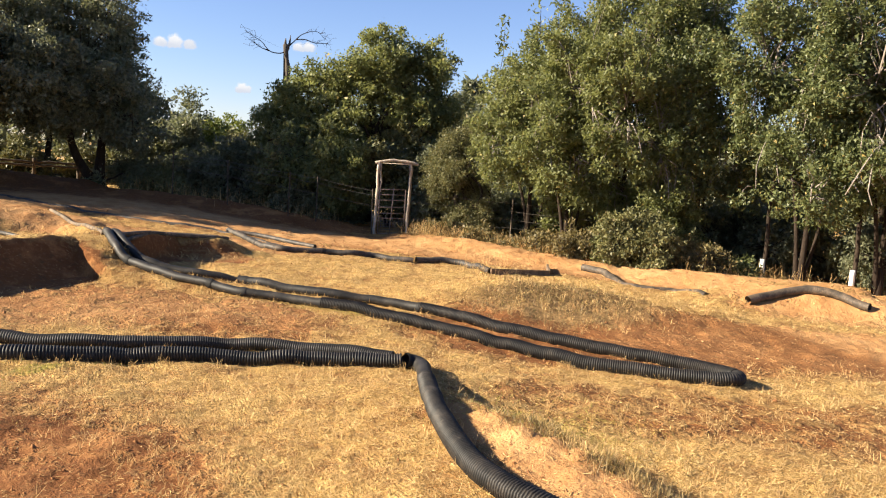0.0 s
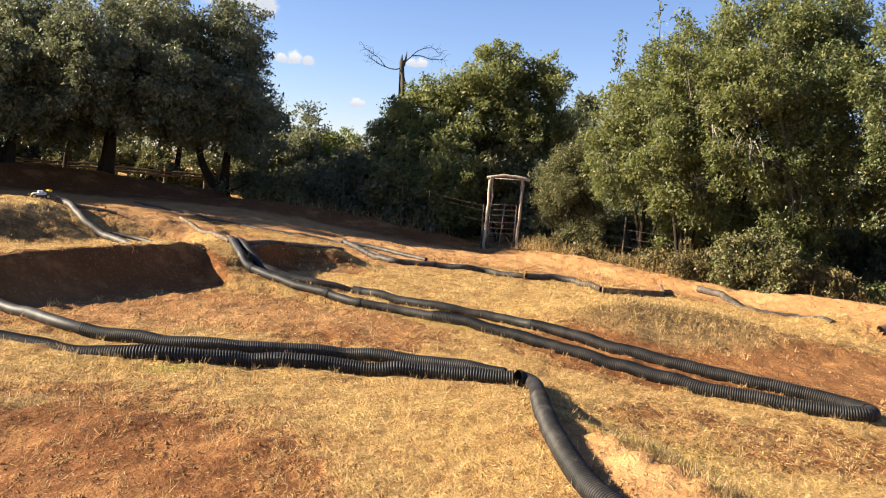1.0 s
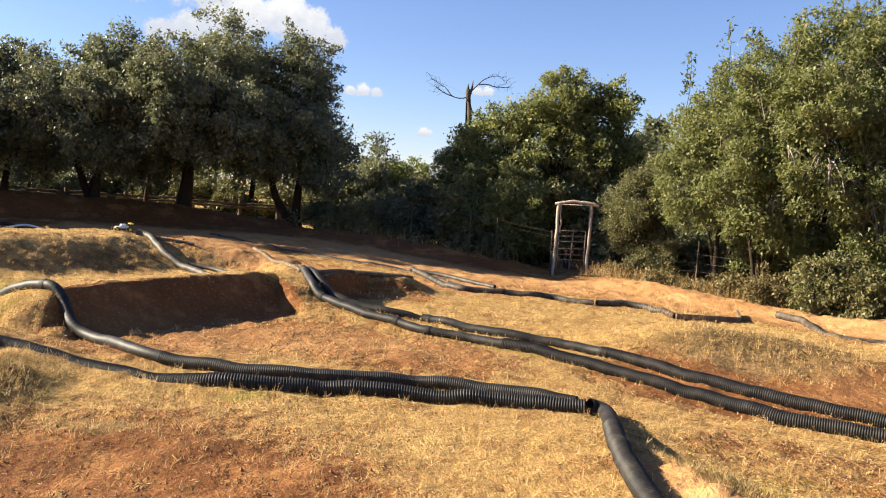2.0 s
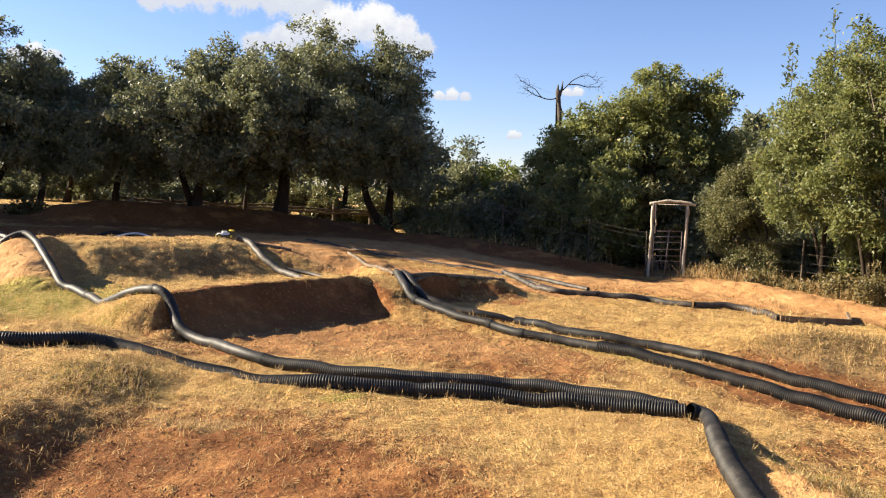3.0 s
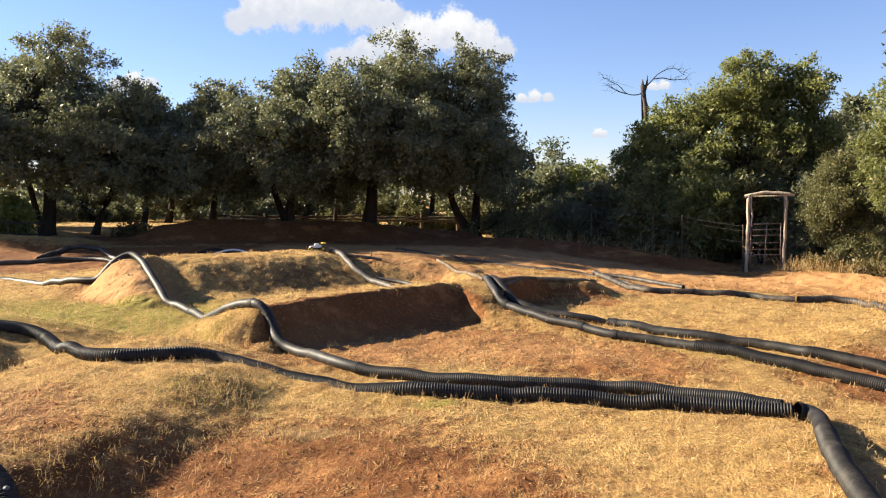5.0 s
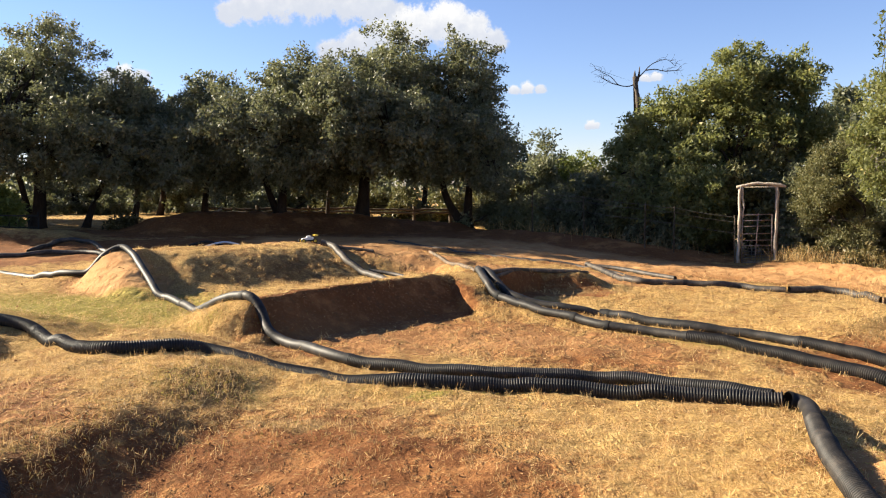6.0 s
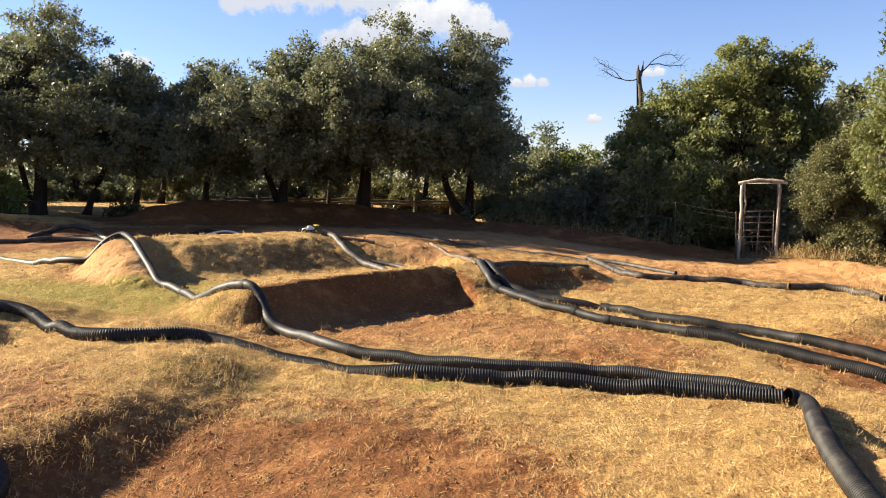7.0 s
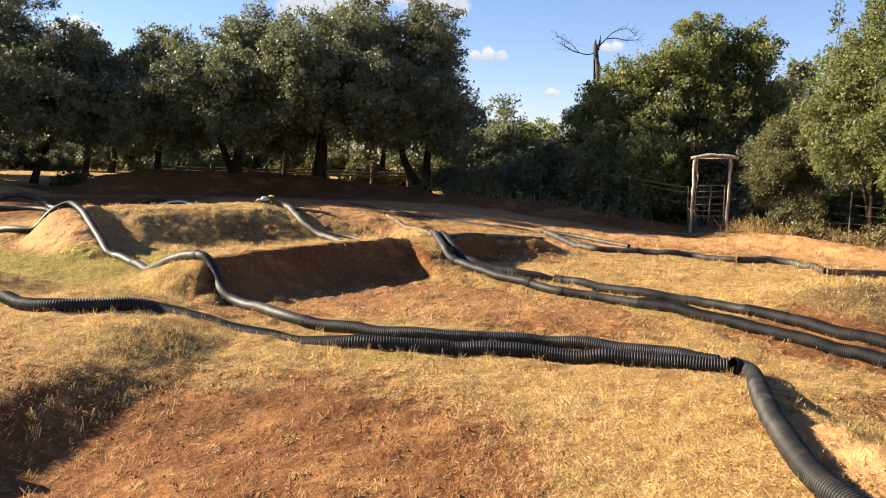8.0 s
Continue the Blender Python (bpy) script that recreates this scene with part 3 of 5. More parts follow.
lay("long black drain pipe running over two jumps into a double row", 0.062, 0.02, MAT_PIPE,
    [(-10.8, 14.2), (-9.8, 14.45), (-8.96, 14.6), (-8.4, 14.7), (-7.6, 14.3), (-6.8, 13.6), (-6.25, 13.22), (-5.88, 13.1), (-5.62, 13.08), (-5.45, 13.12), (-5.33, 13.16), (-5.25, 13.14), (-5.11, 13.03), (-4.97, 12.88), (-4.74, 12.53), (-4.5, 12.2), (-4.24, 11.76), (-4.05, 11.62), (-3.71, 11.2), (-3.38, 10.68), (-3.07, 10.15), (-2.8, 9.71), (-2.51, 9.42), (-2.24, 9.13), (-2.12, 9.07), (-2.04, 8.99), (-2.0, 8.93), (-1.97, 8.84), (-1.9, 8.78), (-1.77, 8.68), (-1.53, 8.42), (-1.28, 8.04), (-1.02, 7.78), (-0.74, 7.63), (-0.45, 7.48), (-0.13, 7.36), (0.24, 7.25), (0.6, 7.19), (1.01, 7.16), (1.42, 7.1), (1.83, 6.96), (2.2, 6.78), (2.46, 6.6), (2.7, 6.4)])
lay("smooth-ended black drain pipe bending round the grass bank", 0.066, 0.02, MAT_PIPE,
    [(2.72, 6.18), (2.78, 6.19), (2.83, 6.16), (2.82, 6.02), (2.72, 5.75), (2.6, 5.47), (2.46, 5.08), (2.36, 4.8), (2.26, 4.53), (2.17, 4.2), (2.11, 3.93), (2.07, 3.68), (2.05, 3.45), (2.07, 3.2), (2.13, 2.95), (2.2, 2.78)])
lay("black stretched corrugated pipe lying along the near lane", 0.066, 0.024, MAT_PIPE,
    [(-5.4, 8.5), (-5.1, 8.6), (-4.84, 8.64), (-4.69, 8.64), (-4.53, 8.62), (-4.3, 8.45), (-3.97, 8.08), (-3.64, 7.75), (-3.4, 7.55), (-3.17, 7.48), (-2.95, 7.54), (-2.7, 7.64), (-2.5, 7.72), (-2.38, 7.76), (-2.22, 7.73), (-2.05, 7.65), (-1.9, 7.6), (-1.68, 7.55), (-1.42, 7.42), (-1.12, 7.24), (-0.85, 7.1), (-0.52, 6.92), (-0.3, 6.84), (0.0, 6.82), (0.32, 6.81), (0.67, 6.78), (0.95, 6.73), (1.29, 6.68), (1.72, 6.55), (2.16, 6.44), (2.43, 6.32), (2.70, 6.2)])
lay("black pipe down from the mound, smooth then corrugated", 0.066, 0.021, MAT_PIPE,
    [(0.53, 11.7), (0.6, 11.33), (0.65, 11.08), (0.72, 10.96), (0.82, 10.85), (0.93, 10.72), (1.1, 10.54), (1.3, 10.32), (1.56, 10.08), (1.74, 9.9), (1.97, 9.64), (2.16, 9.53), (2.46, 9.35), (2.74, 9.12), (2.99, 8.88), (3.19, 8.62), (3.4, 8.36), (3.57, 8.07), (3.72, 7.78), (3.87, 7.51), (4.02, 7.25), (4.2, 6.95), (4.33, 6.66), (4.47, 6.4), (4.65, 6.17), (4.87, 5.97), (5.05, 5.8), (5.23, 5.63), (5.43, 5.48), (5.6, 5.37), (5.72, 5.34), (5.8, 5.40), (5.84, 5.5)])
lay("smooth dusty black pipe lying beside its pair", 0.064, 0.021, MAT_PIPE,
    [(0.62, 11.75), (0.69, 11.53), (0.76, 11.32), (0.84, 11.17), (0.93, 11.01), (1.1, 10.9), (1.35, 10.77), (1.64, 10.62), (2.0, 10.51), (2.28, 10.43), (2.52, 10.4)])
lay("black corrugated pipe taking over from a shorter open-ended one", 0.066, 0.021, MAT_PIPE,
    [(2.08, 10.42), (2.21, 10.33), (2.44, 10.13), (2.68, 9.95), (2.9, 9.76), (3.19, 9.56), (3.5, 9.4), (3.75, 9.2), (3.98, 8.95), (4.15, 8.65), (4.27, 8.35), (4.39, 8.0), (4.53, 7.64), (4.72, 7.32), (4.89, 7.02), (5.11, 6.78), (5.27, 6.54), (5.45, 6.32), (5.62, 6.13), (5.77, 5.93), (5.85, 5.72), (5.86, 5.56), (5.82, 5.47)])
lay("thin dusty grey pipe along the low step", 0.034, 0.03, MAT_PIPE_DUSTY,
    [(-0.26, 16.9), (0.01, 16.1), (0.2, 14.6), (0.36, 13.0), (0.5, 11.75)])
lay("thin dusty grey pipe from the jump corner to the step", 0.034, 0.03, MAT_PIPE_DUSTY,
    [(0.6, 11.8), (0.9, 12.5), (1.3, 13.08), (1.65, 13.38), (2.22, 13.42), (2.5, 13.7)])
lay("black pipe edging the far lane, coated in dust", 0.055, 0.03, MAT_PIPE_GREY,
    [(2.99, 16.44), (3.12, 15.8), (3.22, 15.0), (3.32, 14.4), (3.52, 14.12), (3.87, 14.08), (4.38, 14.02), (4.76, 13.87), (5.2, 13.85), (5.41, 13.62), (5.7, 13.41), (5.8, 13.37)])
lay("short black pipe overlapping the far lane pipe", 0.052, 0.03, MAT_PIPE_GREY,
    [(-1.28, 19.24), (-0.65, 18.61), (0.2, 17.85), (0.82, 17.46), (1.41, 17.08), (1.86, 16.84), (2.32, 16.64), (2.77, 16.5), (3.16, 16.0), (3.47, 15.43), (3.76, 15.0)])
lay("third strand of dusty black pipe beside the far lane", 0.045, 0.03, MAT_PIPE_GREY,
    [(2.94, 16.35), (3.41, 16.2), (3.71, 15.8), (3.99, 15.3), (4.33, 14.75)])
lay("second thin dusty pipe lying along the low step", 0.03, 0.03, MAT_PIPE_DUSTY,
    [(0.75, 12.05), (1.0, 12.6), (1.36, 13.2), (1.7, 13.48), (2.3, 13.5)])
lay("dark pipe half hidden in weeds by a plank", 0.058, 0.03, MAT_PIPE_GREY,
    [(5.86, 13.39), (6.21, 13.4), (6.5, 13.35), (6.7, 13.15), (6.78, 12.8), (6.78, 12.45), (6.75, 12.15)])
lay("dusty brown pipe half buried in the bank", 0.066, 0.03, MAT_PIPE_BROWN,
    [(9.11, 12.76), (9.25, 12.22), (9.03, 11.34), (9.25, 10.98), (9.66, 10.73), (9.46, 9.77)])
lay("dusty brown pipe arched over a soil hump", 0.07, 0.03, MAT_PIPE_BROWN,
    [(9.73, 9.15), (10.21, 9.13), (10.66, 8.99), (10.84, 8.83), (11.05, 8.58), (11.18, 8.13)])
lay("dusty black pipe down the side of the table jump", 0.064, 0.03, MAT_PIPE_GREY,
    [(-2.43, 16.02), (-2.25, 15.98), (-2.03, 15.56), (-1.86, 15.21), (-1.7, 15.05), (-1.53, 14.9), (-1.3, 14.6), (-1.1, 14.2), (-0.85, 13.6)])
lay("thin dusty brown tube lying on the red soil", 0.035, 0.03, MAT_PIPE_DUSTY,
    [(-2.17, 15.91), (-1.81, 16.02), (-1.37, 15.95)])
lay("short dusty grey pipe end beside another", 0.04, 0.03, MAT_PIPE_GREY,
    [(-1.38, 15.0), (-1.0, 14.9), (-0.69, 14.6), (-0.4, 14.0), (-0.1, 13.2)])
lay("black pipe along the far lane beside the grass", 0.050, 0.03, MAT_PIPE_GREY,
    [(-11.6, 15.6), (-10.4, 16.0), (-9.72, 16.23), (-9.12, 16.41), (-8.59, 16.52), (-8.19, 16.89), (-7.61, 16.94), (-6.9, 16.6)])
lay("black pipe bowed over a low bank", 0.052, 0.03, MAT_PIPE_GREY,
    [(-8.75, 16.86), (-8.76, 17.44), (-8.73, 18.02), (-8.37, 18.36), (-7.77, 17.87), (-7.35, 17.2), (-7.0, 16.75)])
lay("black corrugated pipe curled at the dirt lane", 0.073, 0.02, MAT_PIPE,
    [(-3.06, 4.45), (-2.93, 4.44), (-2.77, 4.43), (-2.63, 4.40), (-2.52, 4.33), (-2.44, 4.24), (-2.43, 4.13), (-2.50, 4.02)])
for number, spots, thin in ((0, (9.0, 11.4, 13.6, 15.9), 0.93), (1, (0.02,), 1.0), (2, (1.1, 6.9), 1.0), (3, (0.9, 2.2, 2.7, 3.7), 0.9), (4, (0.8,), 0.9), (5, (0.1, 2.5), 0.96), (8, (1.6, 3.2), 1.0)):
    for metres in spots:
        coupling(*laid[number], metres, PIPES[number][1] * thin)



def bolt(ob, fine, place, radius, washer, name, label):
    """A bolt with a round washer, set into the top of a pipe at its point nearest to a plan place."""
    c = fine[np.argmin(np.hypot(fine[:, 0] - place[0], fine[:, 1] - place[1]))]
    out = np.array([0.28, -0.22, 0.93])
    rim = np.array([[0.0, 0.0, 0.0], out * 0.004, out * 0.006, out * 0.006, out * 0.014, out * 0.014])
    v, f = tube(c + out * (radius * 1.04) + rim + out * np.arange(6)[:, None] * 1e-5, np.array([1.0, 1.0, 0.92, 0.36, 0.34, 0.26]) * washer, 12)
    child(name, mesh_from(name, v, f, MAT_ZINC, True), ob, label)


bolt(*laid[-1], (-2.70, 4.41), 0.073, 0.034, "washer", "grey bolt and washer")
bolt(*laid[-1], (-2.47, 4.28), 0.073, 0.017, "bolt", "small pale bolt head")


# ---------------------------------------------------------------- trees
def leaves(centres, spread_m, count, size, rng, droop=0.3, outward=None):
    """Pointed leaves scattered along short sprays, one spray a centre: vertices and triangles, about count leaves a spray."""
    share = rng.uniform(0.45, 1.55, len(centres))
    number = np.maximum(4, (count * share).astype(int))
    which = np.repeat(np.arange(len(centres)), number)
    n = len(which)
    axis = rng.normal(0, 1, (len(centres), 3)) * 0.6 if outward is None else outward + rng.normal(0, 0.45, (len(centres), 3))
    axis[:, 2] -= droop * 0.5
    axis /= np.linalg.norm(axis, axis=1)[:, None] + 1e-6
    reach = np.asarray(spread_m) * 1.0
    along = rng.uniform(-1.3, 1.5, (n, 1))
    thin = 0.62 - 0.22 * along
    at = centres[which] + axis[which] * along * reach * np.minimum(share, 1.15)[which][:, None] + rng.normal(0, 1, (n, 3)) * reach * thin
    way = rng.normal(0, 1, (n, 3)) + 0.6 * axis[which]
    way[:, 2] -= droop
    way /= np.linalg.norm(way, axis=1)[:, None]
    side = np.cross(way, rng.normal(0, 1, (n, 3)) + [0, 0, 0.8])
    side /= np.linalg.norm(side, axis=1)[:, None] + 1e-6
    length = size * rng.uniform(0.6, 1.4, (n, 1))
    wide = length * rng.uniform(0.22, 0.36, (n, 1))
    v = np.stack([at - side * wide, at + side * wide, at + way * length], 1).reshape(-1, 3)
    return v, np.arange(3 * n).reshape(n, 3)


def limb(a, b, r0, r1, rng, bend=0.12, sides=6, n=7):
    a, b = np.asarray(a, float), np.asarray(b, float)
    t = np.linspace(0, 1, n)[:, None]
    off = rng.normal(0, bend * np.linalg.norm(b - a), 3)
    line = a + (b - a) * t + off * np.sin(math.pi * t) + np.array([0, 0, 0.10]) * np.linalg.norm(b - a) * np.sin(math.pi * t)
    line[1:-1] += rng.normal(0, 0.02 * np.linalg.norm(b - a), (n - 2, 3))
    return tube(line, r0 + (r1 - r0) * t[:, 0] ** 0.8, sides)


def tree(name, x, y, lobes, trunks, seed, mat, leaf, clumps, per_clump, label, category="tree", clump=0.26, hollow=0.55, group="", bark=None, twigs=0.35, gaps=-0.75):
    """A tree: leaning trunks (dx, dy at the top, radius), limbs to each lobe of the crown, twigs and single leaves.
    lobes: (dx, dy, z, rx, ry, rz) from the tree's foot."""
    rng = np.random.RandomState(seed)
    z0 = gz(x, y) - 0.08
    root = empty(name, x, y, z0)
    tagged(root, label, category, group)
    wood, tips = [], []
    for dx, dy, tz, r in trunks:
        foot = np.array([0.25 * dx * rng.uniform(0.1, 0.5), 0.2 * dy, 0.0])
        top = np.array([dx, dy, tz])
        t = np.linspace(0, 1, 9)[:, None]
        line = foot + (top - foot) * t + np.array([rng.normal(0, 0.10), rng.normal(0, 0.08), 0]) * np.sin(math.pi * t) * tz * 0.4
        flare = 1 + 0.45 * np.exp(-t[:, 0] * 12)
        wood.append(tube(line, r * (1 - 0.45 * t[:, 0]) * flare, 10))
        tips.append((top, r * 0.55))
    v, f = join(wood)
    child("trunk", mesh_from("trunk", v, f, MAT_BARK, True), root)
    limbs, centres, ways = [], [], []
    weight = np.array([(l[3] * l[4] * l[5]) ** 0.72 for l in lobes])
    weight /= weight.sum()
    for lobe, w in zip(lobes, weight):
        c, r = np.array(lobe[:3], float), np.array(lobe[3:], float)
        tip, tr = min(tips, key=lambda p: np.linalg.norm(p[0] - c))
        limbs.append(limb(tip, c - [0, 0, 0.3 * r[2]], min(tr * 0.7, 0.016) if bark else tr * 0.7, 0.01 if bark else 0.03, rng))
        n = max(3, int(clumps * w))
        d = rng.normal(0, 1, (n, 3))
        d /= np.linalg.norm(d, axis=1)[:, None]
        rad = rng.uniform(hollow, 1.0, (n, 1)) ** 0.6
        bumps = 1 + 0.22 * np.sin(5 * d[:, :1] + 7 * d[:, 1:2] + seed) * np.cos(6 * d[:, 2:] + 2 * seed)
        p = c + d * r * rad * bumps
        holes = np.sin(p[:, 0] * 4.1 + 1.7 * np.sin(p[:, 2] * 2.3 + seed)) + np.sin(p[:, 2] * 4.7 + 1.9 * np.sin(p[:, 1] * 2.1 + 2 * seed)) + np.sin(p[:, 1] * 3.9 + seed)
        stay = holes > gaps
        p, d, n = p[stay], d[stay], int(stay.sum())
        centres.append(p)
        ways.append(d)
        for q in p[rng.rand(n) < twigs]:
            limbs.append(limb(c + (q - c) * 0.25, q, 0.018, 0.005, rng, 0.15, 3, 4))
    v, f = join(limbs)
    child("branchwork", mesh_from("branchwork", v, f, bark or MAT_BARK, True), root)
    centres, ways = np.vstack(centres), np.vstack(ways)
    low = centres[:, 2] > 0.15
    v, f = leaves(centres[low], (clump, clump, clump * 0.8), per_clump, leaf, rng, outward=ways[low])
    ob = child("crown", mesh_from("crown", v, f, mat), root)
    ob["kind"] = "stuff"
    return root


def crown(rng, cx, cy, base, top, rx, ry, n, small=0.33):
    """Lobes filling a rounded, uneven crown from base to top."""
    tall = top - base
    out = [(cx, cy, base + 0.5 * tall, rx * 0.6, ry * 0.6, tall * 0.34)]
    for k in range(n):
        a, h = 2.4 * k + rng.uniform(-0.5, 0.5), ((k * 0.618) % 1.0)
        s = rng.uniform(0.7, 1.3) * small
        rz = tall * s * 0.62
        fill = math.sqrt(max(0.06, 1 - (2 * h - 0.8) ** 2 / 1.5)) * (1 - 0.6 * s) * rng.uniform(0.8, 1.08)
        out.append((cx + rx * fill * math.cos(a), cy + ry * fill * math.sin(a), base + rz + h * (tall - 2 * rz), rx * s, ry * s, rz))
    return out


def at(left, far):
    """A plan place by its bearing (degrees to the left of +y from the origin) and distance."""
    return -far * math.sin(radians(left)), far * math.cos(radians(left))


R = np.random.RandomState(11)
# the row of oaks behind the berm: bearing, distance, crown (dx, base, top, half width), lobes, trunks, clumps, words
OAKS = (
    (5.8, 23.5, (0.5, 0.75, 5.5, 2.45), 24, [(0.1, 0, 1.9, 0.21)], 720, "large dark green live oak with a thick trunk behind the berm"),
    (-1.8, 23.3, (-0.5, 0.7, 5.75, 2.15), 24, [(-0.75, 0, 1.7, 0.14), (0.15, 0.1, 1.8, 0.15)], 680, "dark green live oak with two leaning trunks"),
    (11.4, 23.5, (0.2, 0.7, 4.75, 2.25), 22, [(0.3, 0, 1.6, 0.14), (-0.6, 0.2, 1.6, 0.11)], 640, "dark green live oak with slender forked trunks"),
    (16.6, 24.6, (0.1, 0.6, 4.75, 1.85), 18, [(0.2, 0, 1.5, 0.12)], 520, "dark green live oak in the row of oaks"),
    (24.3, 25.0, (1.35, 1.0, 4.5, 1.6), 14, [(1.05, 0, 1.9, 0.10)], 400, "small live oak with a leaning curved trunk"),
    (21.2, 26.5, (0.1, 1.2, 4.5, 1.5), 12, [(0.15, 0, 1.6, 0.11)], 320, "small dark live oak standing behind the row"),
    (26.9, 24.5, (-0.65, 1.0, 6.15, 3.2), 44, [(0.1, 0, 2.2, 0.20), (-0.9, 0.2, 3.0, 0.09)], 900, "tall open-crowned oak with dark thick trunk"),
    (33.6, 28.2, (0.0, 0.7, 5.9, 2.3), 20, [(0.2, 0, 1.6, 0.15)], 420, "dark oak standing beside the tall open-crowned one"),
    (8.2, 24.8, (0.0, 0.8, 3.7, 1.6), 12, [(0.1, 0, 1.3, 0.08)], 300, "young live oak crowded under taller ones"),
)
for seed, (left, far, (dx, base, top, wide), n, trunks, clumps, words) in enumerate(OAKS):
    x, y = at(left, far)
    tree("oak_tree", x, y, crown(R, dx, 0.3 if wide > 3 else -0.3 if left < 3 else -1.0, base, top * 0.97, wide * 0.97, wide * (0.95 if wide > 3 else 1.1), n), trunks, 21 + seed, MAT_OAK, 0.085, clumps, 165, words, group="oaks behind the berm", clump=0.21)

for seed, (left, far, top, wide) in enumerate(((1.5, 31.0, 4.6, 2.6), (8.0, 32.5, 4.6, 2.6), (14.0, 32.0, 4.4, 2.4), (19.5, 33.5, 4.4, 2.5), (-3.0, 31.5, 3.4, 2.0), (36.0, 30.0, 5.0, 2.5), (32.0, 32.5, 5.5, 3.0), (-45.0, 24.5, 3.7, 2.2), (-53.5, 24.0, 6.8, 2.4), (-60.0, 24.0, 6.8, 2.8))):
    x, y = at(left, far)
    tree("oak_tree", x, y, crown(R, 0, 0, 1.3, top, wide, wide * 0.8, 12, 0.4), [(0.2, 0, 1.9, 0.13)], 201 + seed, MAT_OAK, 0.16, 220, 80, "dark live oak deep in the grove behind", group="oaks behind the berm", clump=0.3)

# the tree by the gate, the scrub beside it, and the tall growth along the lane
x, y = at(-19.6, 22.8)
ELM = ((-2.2, 1.0, 3.75, 0.7), (-1.3, 1.6, 4.35, 0.85), (-0.45, 2.0, 4.95, 0.8), (0.45, 2.4, 5.4, 0.85), (1.15, 2.0, 5.15, 0.75), (1.75, 1.2, 4.3, 0.6), (0.0, 0.6, 3.6, 1.9))
tree("elm_tree", x, y, [lobe for dx, base, top, wide in ELM for lobe in crown(R, dx, 0.7 if wide > 1 else -0.5 * dx, base, top, wide, 0.9, 9) + [(dx, -0.5 * dx, top - 0.72, wide * 1.05, 0.95, 0.72)]], [(0.2, 0, 2.0, 0.16), (-0.8, 0.3, 1.9, 0.10)], 41, MAT_ELM, 0.09, 900, 165,
     "broad green elm behind the rustic gate", clump=0.2, hollow=0.72, gaps=-0.55)
SCRUB = (
    (-6.4, 25.5, 0.2, 3.15, 1.15, MAT_OAK, "dark green brush beside the oaks"), (-9.2, 26.5, 0.2, 2.9, 1.1, MAT_BRIGHT, "bright green bush in the scrub"), (-12.2, 24.5, 0.1, 2.55, 1.3, MAT_CEDAR, "dusty green bush in the scrub"),
    (-14.6, 22.2, 0.0, 2.5, 1.0, MAT_CEDAR, "dark bush under the elm"), (-10.4, 23.5, 0.0, 1.9, 1.1, MAT_OAK, "low dark bush behind the far lane"), (-4.6, 25.5, 0.1, 2.0, 0.9, MAT_CEDAR, "brownish brush at the foot of the oaks"),
    (-16.6, 21.5, 0.2, 3.1, 1.3, MAT_ELM, "green bush crowding the gate"), (-23.6, 21.5, 0.0, 2.4, 1.0, MAT_OAK, "dark bush behind the gate"), (-21.4, 21.8, 0.0, 3.0, 1.0, MAT_CEDAR, "dark bush close behind the gateway"), (-7.6, 23.8, 0.0, 1.5, 0.9, MAT_OAK, "low dark bush by the shaded lane"),
)
for seed, (left, far, base, top, wide, mat, words) in enumerate(SCRUB):
    x, y = at(left, far)
    tree("bush", x, y, crown(R, 0, 0, base, top, wide, wide * 0.85, 9, 0.42), [(0.1, 0, top * 0.4, 0.05), (-0.2, 0.1, top * 0.35, 0.04)], 61 + seed, mat, 0.095, int(85 * wide * top), 100, words, "bush", clump=0.2, group="scrub by the gate")
x, y = at(-26.6, 28.0)
tree("pine_tree", x, y, crown(R, 0, 0, 1.8, 4.9, 1.1, 1.1, 9), [(0.1, 0, 3.0, 0.12)], 81, MAT_OAK, 0.15, 150, 90, "dark distant tree above the scrub", clump=0.22)
x, y = at(-26.5, 20.0)
tree("cedar_bush", x, y, crown(R, 0, 0, 0.1, 3.1, 0.8, 0.8, 14, 0.36), [(0.05, 0, 1.8, 0.07)], 82, MAT_CEDAR, 0.036, 560, 270, "dusty olive cedar beside the gate", "bush", clump=0.15)
TALL = (
    (-31.4, 19.4, 0.2, 5.7, 1.35, MAT_ELM, "green pecan crowding the lane fence"), (-34.2, 18.7, 0.2, 5.6, 1.7, MAT_ELM, "green pecan with yellowing leaves"), (-38.2, 18.4, 0.3, 7.2, 1.95, MAT_ELM, "tall green pecan over the soil bank"),
    (-42.4, 18.9, 0.4, 7.6, 1.55, MAT_PECAN, "tall spreading pecan with low dark gaps"), (-49.6, 18.2, 0.95, 7.6, 1.9, MAT_PECAN, "tall pecan hanging over the whitewashed trunks"), (-54.2, 18.0, 0.95, 7.6, 2.2, MAT_PECAN, "tall pecan with drooping outer branches"),
    (-61.0, 18.4, 0.6, 7.6, 2.2, MAT_PECAN, "tall pecan at the end of the hedge"),
)
